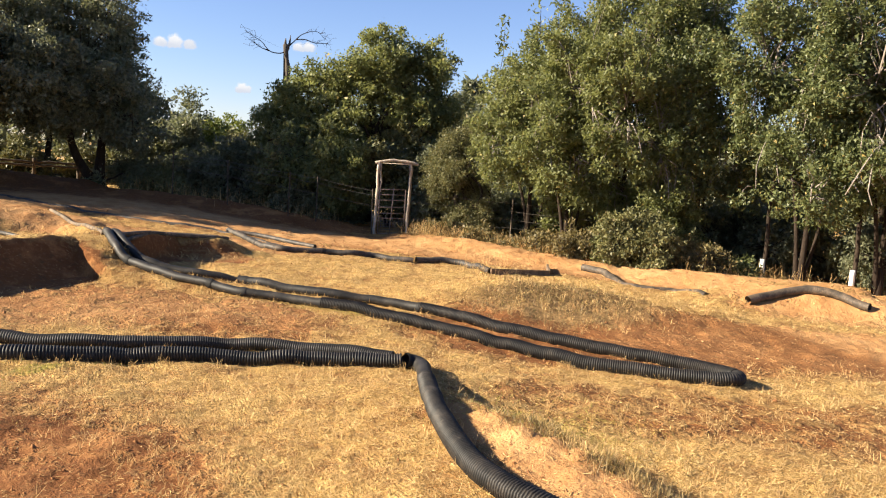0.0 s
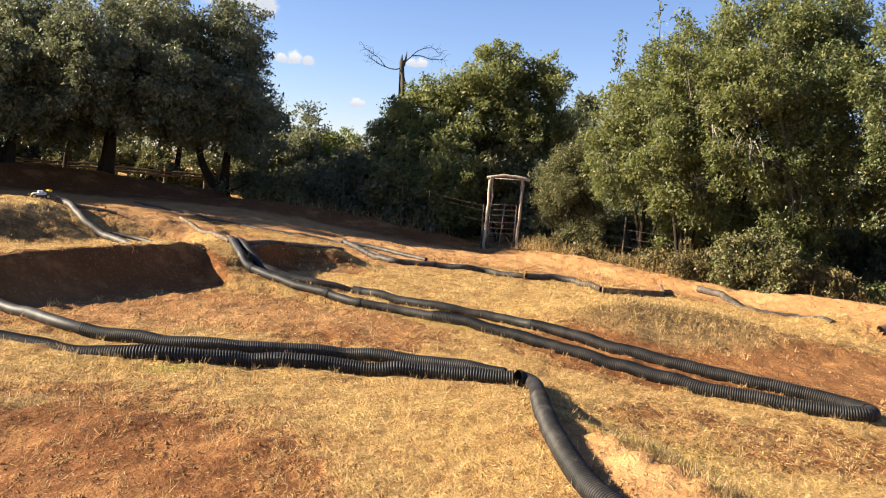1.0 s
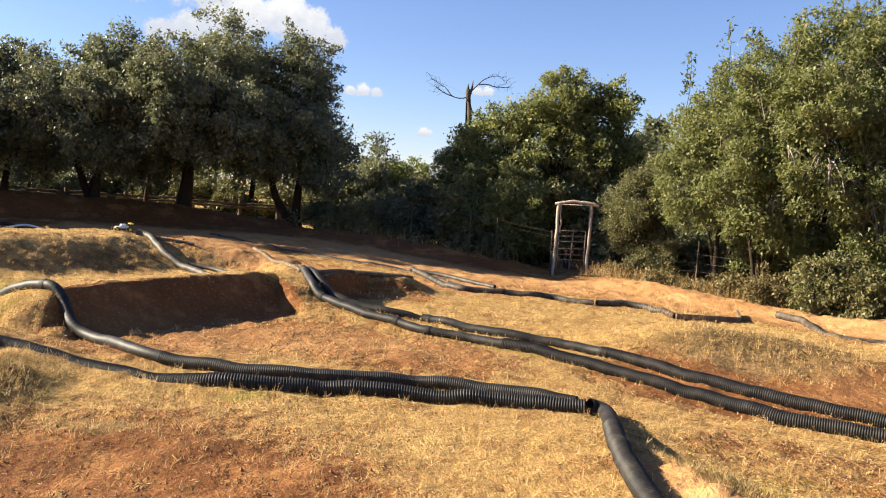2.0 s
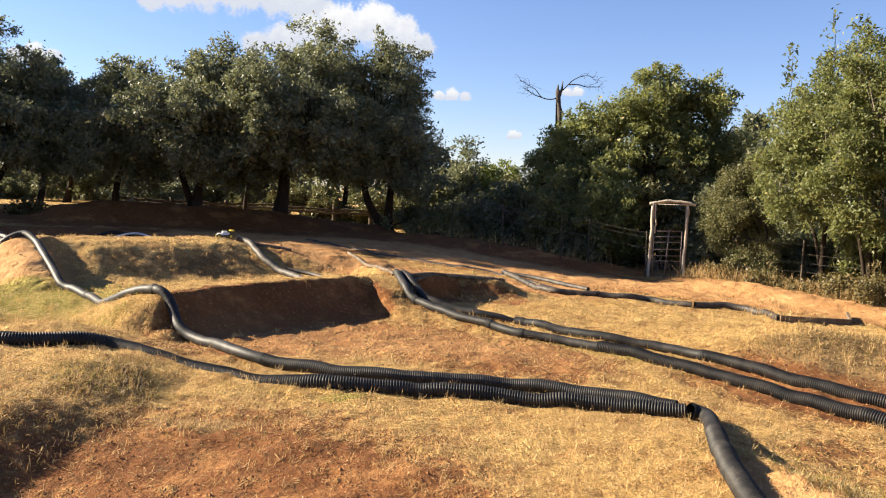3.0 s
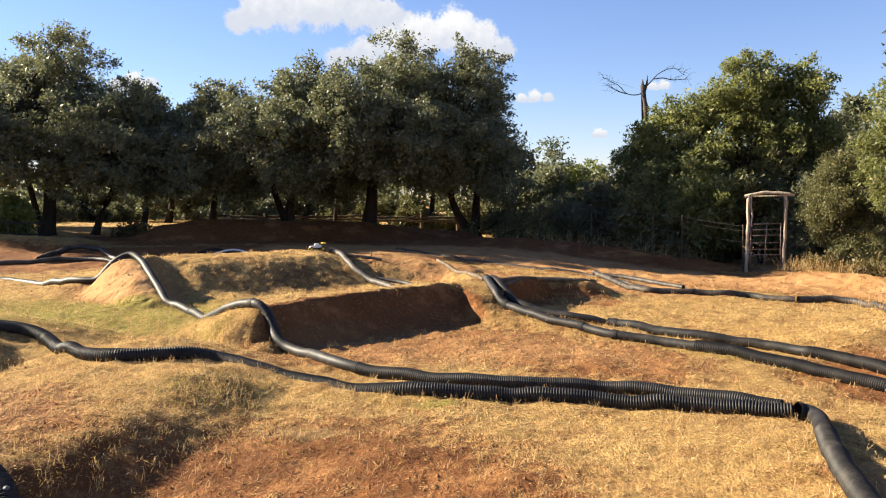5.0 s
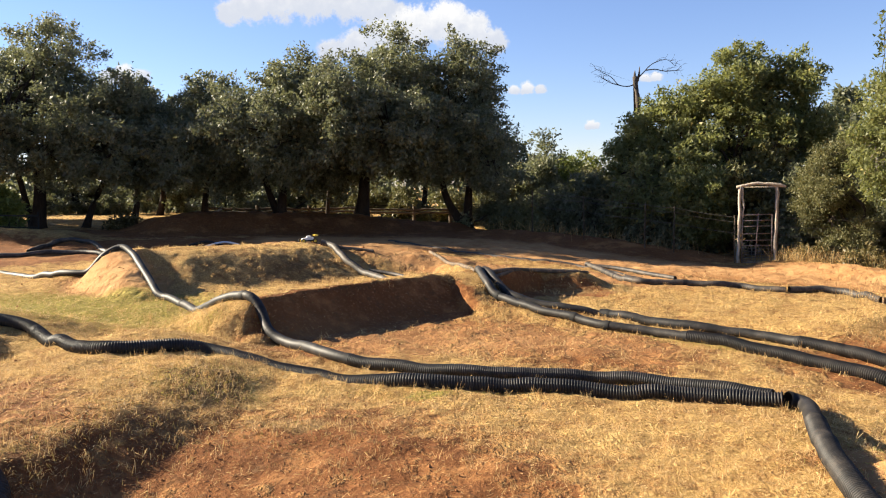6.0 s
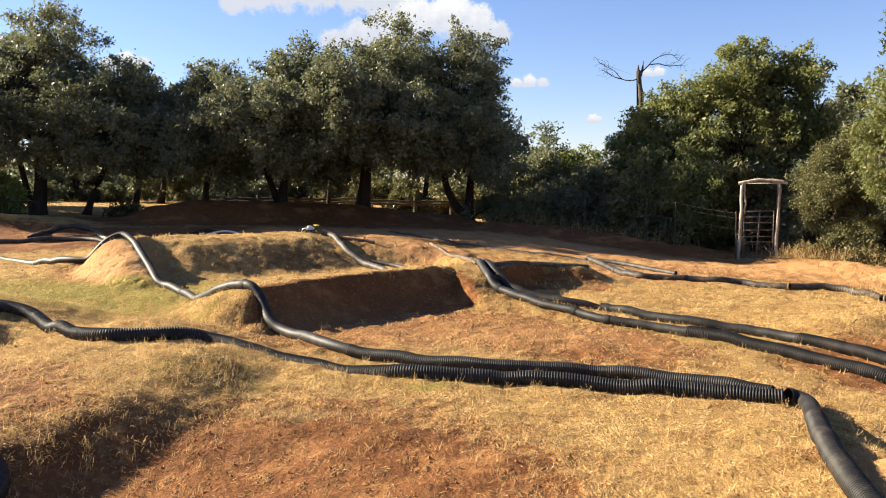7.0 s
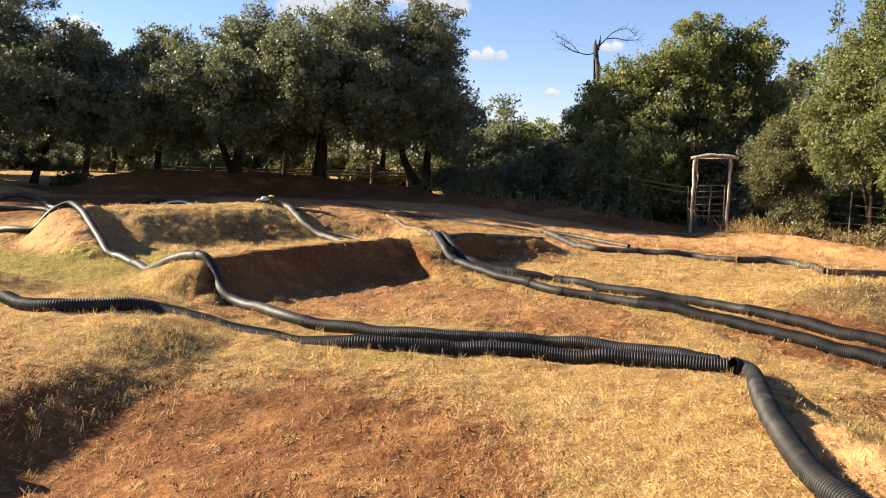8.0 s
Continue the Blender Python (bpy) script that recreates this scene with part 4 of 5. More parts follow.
for seed, (left, far, base, top, wide, mat, words) in enumerate(TALL):
    x, y = at(left, far)
    tree("pecan_tree", x, y, crown(R, 0, 0, base, top, wide, wide * 0.8, 26, 0.34) + (crown(R, -x / far * 1.5, -y / far * 1.5, 1.3, 3.0, wide * 0.8, 0.5, 8, 0.4) if left < -46 else []), [(0.1, 0, top * 0.45, 0.065), (-0.5, 0.2, top * 0.4, 0.05), (0.6, 0.1, top * 0.42, 0.04)], 91 + seed, mat, 0.072, int(68 * wide * (top - base)), 165, words,
         group="pecans along the lane", clump=0.19, twigs=0.7, hollow=0.72, gaps=0.1 if left < -40 else -0.15, bark=MAT_TWIG)


def shoots():
    """Long young shoots standing out of the pecans' tops."""
    rng = np.random.RandomState(77)
    for left, far, low, high in ((-30.9, 19.2, 4.6, 5.9), (-32.4, 19.0, 4.5, 5.8), (-33.6, 18.8, 4.4, 5.7), (-28.6, 19.3, 4.3, 5.2), (-35.2, 18.6, 4.6, 5.9)):
        x, y = at(left, far)
        root = tagged(empty("pecan_shoot", x, y, low), "thin upright leafy pecan shoot above the crown", "tree shoot", "pecan shoots")
        tip = np.array([rng.normal(0, 0.12), 0, high - low])
        v, f = limb((0, 0, -1.2), tip, 0.012, 0.004, rng, 0.05, 4, 7)
        child("stem", mesh_from("stem", v, f, MAT_BARK, True), root)
        c = np.array([tip * u for u in np.linspace(0.0, 1.0, 9)]) + rng.normal(0, 0.05, (9, 3))
        v, f = leaves(c, (0.09, 0.09, 0.09), 10, 0.11, rng)
        child("foliage", mesh_from("foliage", v, f, MAT_PECAN), root)["kind"] = "stuff"


shoots()
LOW = ((-25.2, 19.3, 0.6, 0.5, MAT_DRY, "dry brown brush at the foot of the cedar"), (-28.0, 18.9, 0.55, 0.5, MAT_DRY, "dry brown brush at the foot of the cedar"), (-30.2, 18.6, 0.5, 0.5, MAT_DRY, "dry brown brush along the bank top"),
       (-44.4, 16.8, 0.7, 0.55, MAT_DRY, "dry brown stems and weeds under the pecans"), (-41.8, 17.8, 1.3, 0.7, MAT_PECAN, "leafy sapling filling the foot of the hedge"),
       (-39.4, 16.7, 1.3, 0.85, MAT_CEDAR, "dusty olive bush at the bank"), (-35.0, 17.2, 0.7, 0.7, MAT_DRY, "dry brown brush on the bank"),
       (-42.6, 17.0, 0.9, 0.8, MAT_DRY, "tangled dry brush under the pecans"), (-45.4, 17.4, 0.6, 0.5, MAT_PECAN, "low green weeds under the pecans"), 
       (-49.8, 19.6, 1.6, 1.4, MAT_OAK, "dark undergrowth behind the whitewashed trunks"), (-55.5, 19.4, 1.6, 1.4, MAT_OAK, "dark undergrowth deep under the pecans"), (-46.0, 20.0, 1.8, 1.4, MAT_OAK, "shaded dark brush behind the pecans"),
       (3.5, 27.5, 1.3, 1.6, MAT_CEDAR, "dull undergrowth beyond the rail fence"), (9.5, 28.5, 1.4, 1.7, MAT_CEDAR, "dark undergrowth beyond the rail fence"), (14.5, 28.0, 1.4, 1.5, MAT_OAK, "dry undergrowth behind the oaks"), (-2.5, 27.0, 1.4, 1.4, MAT_CEDAR, "dull brush behind the leaning oak"))
BRUSH = ((-17.3, 22.3, 1.7, 1.0, MAT_OAK, "dark brush under the elm beside the gate"), (-15.6, 21.4, 1.1, 0.8, MAT_OAK, "dark low brush behind the sagging fence"), (-24.6, 23.0, 1.9, 1.1, MAT_OAK, "dark brush behind the rustic gateway"), (-29.4, 21.3, 1.7, 1.1, MAT_OAK, "dark brush behind the cedar"), (-35.0, 20.6, 1.7, 1.2, MAT_OAK, "dark brush deep behind the young pecans"), (-40.0, 20.4, 1.7, 1.2, MAT_OAK, "dark brush behind the tall pecan"), (-31.8, 20.8, 1.6, 1.1, MAT_OAK, "dark undergrowth behind the wire fence"), (17.5, 34.0, 1.6, 2.2, MAT_OAK, "olive brush on the sunny field behind the grove"), (24.5, 36.0, 1.5, 2.2, MAT_OAK, "olive brush far behind the leaning oak"), (31.0, 35.0, 1.5, 2.2, MAT_OAK, "olive brush beyond the tall oak"), (-32.6, 18.4, 0.6, 0.6, MAT_DRY, "dry tangled brush under the young pecan"), (-36.8, 17.5, 1.0, 0.9, MAT_DRY, "yellowing weeds under the pecans"), (-38.6, 17.2, 0.8, 0.7, MAT_ELM, "yellow-green sapling at the foot of the pecans"), (-3.9, 23.3, 0.9, 0.9, MAT_OAK, "low dark brush at the edge of the shade"), (-5.6, 22.9, 0.8, 0.8, MAT_CEDAR, "low dusty brush at the edge of the shade"), (21.8, 23.6, 0.45, 0.36, MAT_DRY, "small yellowing bush beside the grove"), (28.9, 23.2, 1.45, 0.5, MAT_BRIGHT, "yellow-green shrub beside the thick oak trunk"))
for seed, (left, far, top, wide, mat, words) in enumerate(LOW + BRUSH):
    x, y = at(left, far)
    tree("bush", x, y, crown(R, 0, 0, 0.0, top, wide, wide * 0.7, 7, 0.45), [(0.1, 0, top * 0.4, 0.02)], 121 + seed, mat, 0.062 if far < 19.5 else 0.09, int((130 * wide + 60 * wide * top) * (0.55 if mat == MAT_DRY else 1.0)), 60 if mat == MAT_DRY else 130 if far < 19.5 else 80, words, "bush", clump=0.14, twigs=0.9, group="brush on the bank", bark=MAT_DEADWOOD if mat == MAT_DRY else None)


def far_woods():
    """A low uneven belt of distant trees all round, too far to tell apart."""
    rng = np.random.RandomState(5)
    n = 5200
    a = rng.uniform(0, 2 * math.pi, n)
    d = rng.uniform(36, 48, n)
    cx, cy = -d * np.sin(a), d * np.cos(a)
    top = 2.0 + 0.9 * waves(a * 30, a * 11, 9.0, 4)
    c = np.stack([cx, cy, ground(cx, cy) + rng.uniform(0.0, 1.0, n) * np.maximum(top, 1.0)], 1)
    v, f = leaves(c, (0.6, 0.6, 0.35), 34, 0.36, rng)
    tagged(new("far_woods", mesh_from("far_woods", v, f, MAT_OAK)), "belt of distant scrub and trees round the field", "woods", kind="stuff")


far_woods()


def dead_tree():
    x, y = at(-13.75, 27.0)
    z = gz(x, y) - 0.1
    rng = np.random.RandomState(8)
    root = tagged(empty("dead_tree", x, y, z), "bare dead tree trunk with thin crooked branches", "tree")
    t = np.linspace(0, 1, 22)
    line = np.stack([0.16 * np.sin(t * 3.6) - 0.02 + 0.018 * np.sin(t * 31), 0 * t, t * 5.3], 1)
    v, f = tube(line, 0.105 - 0.03 * t + 0.014 * np.sin(t * 47) + 0.010 * np.sin(t * 83), 9)
    stub_v, stub_f = tube(np.array([(-0.03, 0, 5.15), (-0.11, 0.02, 5.34), (-0.10, 0.02, 5.50)]), np.array([0.07, 0.045, 0.012]), 9)
    fork_v, fork_f = tube(np.array([(-0.06, 0, 5.1), (0.03, 0, 5.36), (0.05, 0, 5.62)]), np.array([0.06, 0.035, 0.010]), 9)
    v, f = join([(v, f), (stub_v, stub_f), (fork_v, fork_f)])
    child("trunk", mesh_from("trunk", v, f, MAT_DEADWOOD, True), root)
    for pts in ([(-0.06, 0, 5.1), (-0.28, 0.0, 5.0), (-0.62, 0, 5.04), (-0.86, 0.05, 5.30), (-1.1, 0, 5.42), (-1.42, 0, 5.58)],
                [(-0.05, 0, 5.2), (0.16, 0, 5.42), (0.40, 0.05, 5.66), (0.68, 0.05, 5.80), (0.95, 0, 5.82), (1.2, 0, 5.62)],
                [(0.25, 0, 5.5), (0.55, -0.05, 5.52), (0.85, 0, 5.46), (1.25, 0, 5.48)],
                [(-0.62, 0, 5.04), (-0.9, -0.1, 5.1), (-1.2, -0.1, 5.26)]):
        arm = spline(pts, 0.08)
        pieces = [tube(arm, np.linspace(0.021, 0.006, len(arm)), 5)]
        way = np.sign(pts[-1][0])
        for k in range(11):
            q = arm[rng.randint(len(arm) // 2, len(arm))]
            pieces.append(limb(q, q + [way * rng.uniform(-0.05, 0.35), rng.normal(0, 0.1), rng.uniform(-0.12, 0.22)], 0.006, 0.003, rng, 0.2, 4, 5))
        v, f = join(pieces)
        child("branch", mesh_from("branch", v, f, MAT_BARK, True), root)


dead_tree()


# ---------------------------------------------------------------- gate and fences
def bar(a, b, r, sides=8, bow=0.0, rough=0.0, seed=0):
    rng = np.random.RandomState(seed)
    a, b = np.asarray(a, float), np.asarray(b, float)
    t = np.linspace(0, 1, 10 if (bow or rough) else 2)[:, None]
    line = a + (b - a) * t + np.array([0, 0, bow]) * np.sin(math.pi * t)
    if rough:
        line = line + rng.normal(0, rough, line.shape)
    return tube(line, r * (1 + (rng.uniform(-0.12, 0.12, len(line)) if rough else 0)), sides)


def rustic_gate():
    ax, ay, bx, by = 6.76, 18.18, 7.50, 17.94
    az, bz = gz(ax, ay), gz(bx, by)
    root = tagged(empty("garden_gate", (ax + bx) / 2, (ay + by) / 2, (az + bz) / 2), "rustic gateway of peeled cedar posts with a wire-mesh gate", "gate")
    o = np.array(root.location)
    A, B = np.array([ax, ay, az - 0.05]) - o, np.array([bx, by, bz - 0.05]) - o
    up = np.array([0, 0, 1.0])
    for k, (p, h) in enumerate(((A, 1.82), (B, 1.83))):
        child("post", mesh_from("post", *bar(p, p + up * h + [0.03, 0, 0], 0.038, 9, 0, 0.009, k + 3), MAT_CEDAR_POST, True), root, "peeled cedar post")
    along = (B - A) / np.linalg.norm(B - A)
    child("beam", mesh_from("beam", *bar(A + up * 1.80 - along * 0.06, B + up * 1.80 + along * 0.20, 0.034, 9, 0.06, 0.006, 9), MAT_CEDAR_POST, True), root, "pale peeled cedar crossbeam, slightly bowed")
    child("brace", mesh_from("brace", *bar(A + up * 1.1 + along * 0.10, A + up * 1.80 + along * 0.08, 0.022, 7, 0, 0.006, 12), MAT_CEDAR_POST, True), root)
    leaf_v = [A + along * 0.08, B - along * 0.07]
    panel = child("gate_stile", mesh_from("gate_stile", *bar(leaf_v[1] + up * 0.06, leaf_v[1] + up * 1.17, 0.014), MAT_STEEL, True), root, "rusty tube stile of the gate leaf")
    child("stile", mesh_from("stile", *bar(leaf_v[0] + up * 0.06, leaf_v[0] + up * 1.17, 0.014), MAT_STEEL, True), panel)
    for h in (1.16, 1.03, 0.90, 0.73, 0.58, 0.46, 0.08):
        child("rail", mesh_from("rail", *bar(leaf_v[0] + up * h, leaf_v[1] + up * (h + 0.01), 0.011), MAT_STEEL, True), panel)
    wires = [bar(leaf_v[0] + up * h, leaf_v[1] + up * h, 0.004, 4) for h in np.arange(0.12, 0.44, 0.07)]
    wires += [bar(leaf_v[0] + (leaf_v[1] - leaf_v[0]) * u + up * 0.08, leaf_v[0] + (leaf_v[1] - leaf_v[0]) * u + up * 0.46, 0.004, 4) for u in np.linspace(0.1, 0.9, 8)]
    v, f = join(wires)
    child("mesh_wire", mesh_from("mesh_wire", v, f, MAT_WIRE), panel)
    child("stake", mesh_from("stake", *bar(A + along * 0.36 + up * 0.02, A + along * 0.42 + up * 1.2, 0.014), MAT_STEEL, True), root, "thin steel stake tied to the gate")


rustic_gate()


def wire_fence(posts, heights, post_mat, label, post_h=1.15, post_r=0.02, sag=0.02):
    """Thin posts with strands of wire from one to the next."""
    x0, y0 = posts[0]
    root = tagged(empty("wire_fence", x0, y0, gz(x0, y0)), label, "fence")
    o = np.array(root.location)
    feet = [np.array([x, y, gz(x, y)]) - o for x, y in posts]
    for k, p in enumerate(feet):
        child("post", mesh_from("post", *bar(p - [0, 0, 0.1], p + [0.02 * ((k * 7) % 3 - 1), 0, post_h], post_r, 7, 0, 0.003, k), post_mat, True), root)
    for h in heights:
        v, f = join([bar(a + [0, 0, h], b + [0, 0, h], 0.0045, 4, -sag) for a, b in zip(feet, feet[1:])])
        child("wire", mesh_from("wire", v, f, MAT_WIRE), root)


wire_fence([(7.56, 17.95), (8.6, 17.6), (9.7, 16.7), (10.7, 15.6), (11.7, 14.3)], (0.25, 0.45, 0.65, 0.85, 1.05), MAT_RAIL, "rusty wire fence running into the pecans")
wire_fence([(6.70, 18.22), (5.5, 18.9), (4.9, 19.3), (3.6, 20.2), (2.4, 21.2)], (0.7, 0.95, 1.06), MAT_RAIL, "sagging wire fence with thin posts below the scrub", 1.1, 0.014)


def rail_fence():
    pts = [at(16.5, 25.2), at(13.0, 25.0), at(9.4, 25.0), at(5.4, 25.2), at(2.0, 25.4), at(-0.6, 25.4)]
    x0, y0 = pts[0]
    root = tagged(empty("rail_fence", x0, y0, gz(x0, y0)), "low weathered wooden rail fence under the oaks", "fence")
    o = np.array(root.location)
    feet = [np.array([x, y, gz(x, y)]) - o for x, y in pts]
    for k, p in enumerate(feet):
        child("post", mesh_from("post", *bar(p - [0, 0, 0.1], p + [0, 0, 0.62], 0.05, 8, 0, 0.006, k), MAT_RAIL, True), root)
    for k, (a, b) in enumerate(zip(feet, feet[1:])):
        for h in (0.52, 0.42):
            child("rail", mesh_from("rail", *bar(a + [0, 0, h], b + [0, 0, h + 0.03 * ((k % 3) - 1)], 0.035, 7, 0, 0.008, k + 20), MAT_RAIL, True), root)
    a, b = np.array([*at(16.9, 24.0), 0]), np.array([*at(15.4, 24.4), 0])
    fallen = tagged(new("fence_rail", mesh_from("fence_rail", *bar([a[0], a[1], gz(a[0], a[1]) + 0.03], [b[0], b[1], gz(b[0], b[1]) + 0.42], 0.03, 7, 0, 0.006, 4), MAT_CEDAR_POST, True)), "pale fallen rail leaning on the fence", "rail")


rail_fence()


def low_railing():
    a, b = np.array([-11.6, 19.2]), np.array([-9.9, 19.6])
    root = tagged(empty("metal_railing", *a, gz(*a)), "low black metal railing beside the big oak", "railing")
    o = np.array(root.location)
    feet = [np.array([*(a + (b - a) * u), gz(*(a + (b - a) * u))]) - o for u in np.linspace(0, 1, 9)]
    for k, p in enumerate(feet):
        child("baluster", mesh_from("baluster", *bar(p, p + [0, 0, 0.46 if k % 4 == 0 else 0.36], 0.016 if k % 4 == 0 else 0.008), MAT_BLACK), root)
    child("rail", mesh_from("rail", *bar(feet[0] + [0, 0, 0.36], feet[-1] + [0, 0, 0.36], 0.018), MAT_BLACK), root)
    child("rail", mesh_from("rail", *bar(feet[0] + [0, 0, 0.08], feet[-1] + [0, 0, 0.08], 0.014), MAT_BLACK), root)


low_railing()


# ---------------------------------------------------------------- small things on the ground
MAT_PLANK = plain("dusty_plank", (0.10, 0.07, 0.045), (0.24, 0.165, 0.105), 0.85, 7.0, 0.006, specular=0.2)


def plank_box():
    x, y = 7.2, 12.0
    root = tagged(empty("plank_curb", x, y, gz(x, y)), "dark weathered planks edging the far lane corner", "planks")
    pts = [(6.75, 12.14), (7.99, 12.2), (8.45, 13.0)]
    for (ax, ay), (bx, by) in zip(pts, pts[1:]):
        bm = bmesh.new()
        length = math.hypot(bx - ax, by - ay)
        za, zb = gz(ax, ay), gz(bx, by)
        m = Matrix.Translation(((ax + bx) / 2 - x, (ay + by) / 2 - y, (za + zb) / 2 + 0.03 - gz(x, y))) @ Matrix.Rotation(math.atan2(by - ay, bx - ax), 4, "Z") @ Matrix.Rotation(-math.atan2(zb - za, length), 4, "Y")
        box(bm, (length, 0.045, 0.13), m, 0.006)
        part("plank", bm, MAT_PLANK, root)


plank_box()


def whitewash():
    """White paint round the feet of two pecans."""
    for k, (left, far) in enumerate(((-47.3, 18.0), (-52.7, 17.7))):
        x, y = at(left, far)
        z = gz(x, y)
        t = np.linspace(0, 1, 7)
        line = np.stack([x + 0.22 * t + 0.04 * np.sin(7 * t), y + 0.1 * t, z - 0.1 + 2.6 * t], 1)
        root = tagged(empty("tree_trunk", x, y, z), "grey pecan trunk with a whitewashed foot", "tree", "whitewashed trunks")
        o = np.array([x, y, z])
        child("bark", mesh_from("bark", *tube(line - o, 0.047 - 0.01 * t, 10), MAT_BARK, True), root)
        line = np.stack([x + 0 * t, y + 0 * t, z - 0.05 + 0.5 * t], 1)
        child("paint_band", mesh_from("paint_band", *tube(line - o, 0.052 + 0 * t, 10), MAT_WHITE, True), root, "flaking white paint")


whitewash()


def radio_car():
    x, y = -2.74, 16.3
    root = tagged(empty("radio_controlled_car", x, y, gz(x, y) + 0.05), "yellow and white radio-controlled off-road buggy on the jump", "toy car")
    root.rotation_euler = (0, 0, radians(205))
    root.scale = (0.82, 0.82, 0.82)
    yellow = plain("yellow_body", (0.70, 0.48, 0.05), (0.85, 0.62, 0.10), 0.35, 9.0, 0.001)
    bm = bmesh.new()
    box(bm, (0.34, 0.10, 0.035), Matrix.Translation((0, 0, 0.01)), 0.01)
    part("chassis", bm, MAT_BLACK, root)
    bm = bmesh.new()
    box(bm, (0.30, 0.12, 0.06), Matrix.Translation((0.01, 0, 0.055)), 0.02)
    box(bm, (0.12, 0.09, 0.05), Matrix.Translation((-0.02, 0, 0.10)), 0.02)
    for v in bm.verts:
        if v.co.x > 0.08:
            v.co.z -= (v.co.x - 0.08) * 0.25
            v.co.y *= 1 - (v.co.x - 0.08) * 2.2
    part("body", bm, MAT_WHITE, root, "white plastic body shell")
    bm = bmesh.new()
    box(bm, (0.07, 0.20, 0.012), Matrix.Translation((-0.19, 0, 0.14)) @ Matrix.Rotation(0.2, 4, "Y"), 0.004)
    for s in (-1, 1):
        box(bm, (0.08, 0.006, 0.04), Matrix.Translation((-0.19, 0.10 * s, 0.135)), 0.002)
    part("wing", bm, yellow, root, "yellow rear wing")
    for wx in (-0.14, 0.15):
        for wy in (-0.13, 0.13):
            bm = bmesh.new()
            made = bmesh.ops.create_cone(bm, cap_ends=True, segments=18, radius1=0.058, radius2=0.058, depth=0.05, matrix=Matrix.Translation((wx, wy, 0)) @ Matrix.Rotation(radians(90), 4, "X"))
            bmesh.ops.bevel(bm, geom=[e for e in bm.edges if e.calc_face_angle(0) > 1], offset=0.012, segments=2, affect="EDGES")
            wheel = part("wheel", bm, MAT_BLACK, root, "black knobbly tyre")
            bm = bmesh.new()
            bmesh.ops.create_cone(bm, cap_ends=True, segments=14, radius1=0.036, radius2=0.03, depth=0.056, matrix=Matrix.Translation((wx, wy, 0)) @ Matrix.Rotation(radians(90), 4, "X"))
            part("rim", bm, yellow, wheel, "yellow wheel disc")


radio_car()


def pipe_scraps():
    pts = [(-5.3, 17.8, 0.03), (-5.1, 17.9, 0.10), (-4.9, 18.0, 0.13), (-4.7, 18.0, 0.10), (-4.55, 18.0, 0.03)]
    line = spline([(x, y, gz(x, y) + h) for x, y, h in pts], 0.03)
    tagged(new("white_pipe", mesh_from("white_pipe", *tube(line, 0.022, 8), MAT_WHITE, True)), "thin white plastic pipe bowed over the soil", "pipe")
    line = spline([(x - 0.35, y - 0.05, gz(x - 0.35, y - 0.05) + h * 0.9) for x, y, h in pts], 0.03)
    tagged(new("black_hose", mesh_from("black_hose", *tube(line, 0.035, 8), MAT_BLACK, True)), "short black hose lying beside the white pipe", "hose")


pipe_scraps()


# ---------------------------------------------------------------- clouds, far off
def cloud_material():
    m, n, l = material("cloud")
    co = put(n, l, "ShaderNodeTexCoord").outputs["Object"]
    thick = put(n, l, "ShaderNodeAttribute", attribute_name="thick").outputs["Fac"]
    under = put(n, l, "ShaderNodeAttribute", attribute_name="under").outputs["Fac"]
    curl, wisp = noise_tex(n, l, co, 0.045, 8, 0.62), noise_tex(n, l, co, 0.16, 5, 0.6)
    rag = put(n, l, "ShaderNodeMath", {0: put(n, l, "ShaderNodeMath", {0: curl, 1: 1.1}, operation="MULTIPLY").outputs[0], 1: put(n, l, "ShaderNodeMath", {0: wisp, 1: 0.5}, operation="MULTIPLY").outputs[0]}, operation="ADD").outputs[0]
    total = put(n, l, "ShaderNodeMath", {0: rag, 1: thick}, operation="ADD").outputs[0]
    alpha = ramp(n, l, total, 0.92, 1.30)
    # sunlit white and shaded underside are put into the colour, by height
    shade = ramp(n, l, put(n, l, "ShaderNodeMath", {0: under, 1: put(n, l, "ShaderNodeMath", {0: curl, 1: 0.9}, operation="MULTIPLY").outputs[0]}, operation="ADD").outputs[0], 0.55, 1.35)
    col = mix(n, l, shade, rgb(1.0, 0.985, 0.96), rgb(0.66, 0.70, 0.79))
    # the sheet glows by itself in place of sunlight on the cloud
    em = put(n, l, "ShaderNodeEmission", {"Color": col, "Strength": 0.30})
    tr = put(n, l, "ShaderNodeBsdfTransparent")
    both = put(n, l, "ShaderNodeMixShader", {0: alpha, 1: tr.outputs[0], 2: em.outputs[0]})
    l.new(both.outputs[0], put(n, l, "ShaderNodeOutputMaterial").inputs[0])
    return m


MAT_CLOUD = cloud_material()


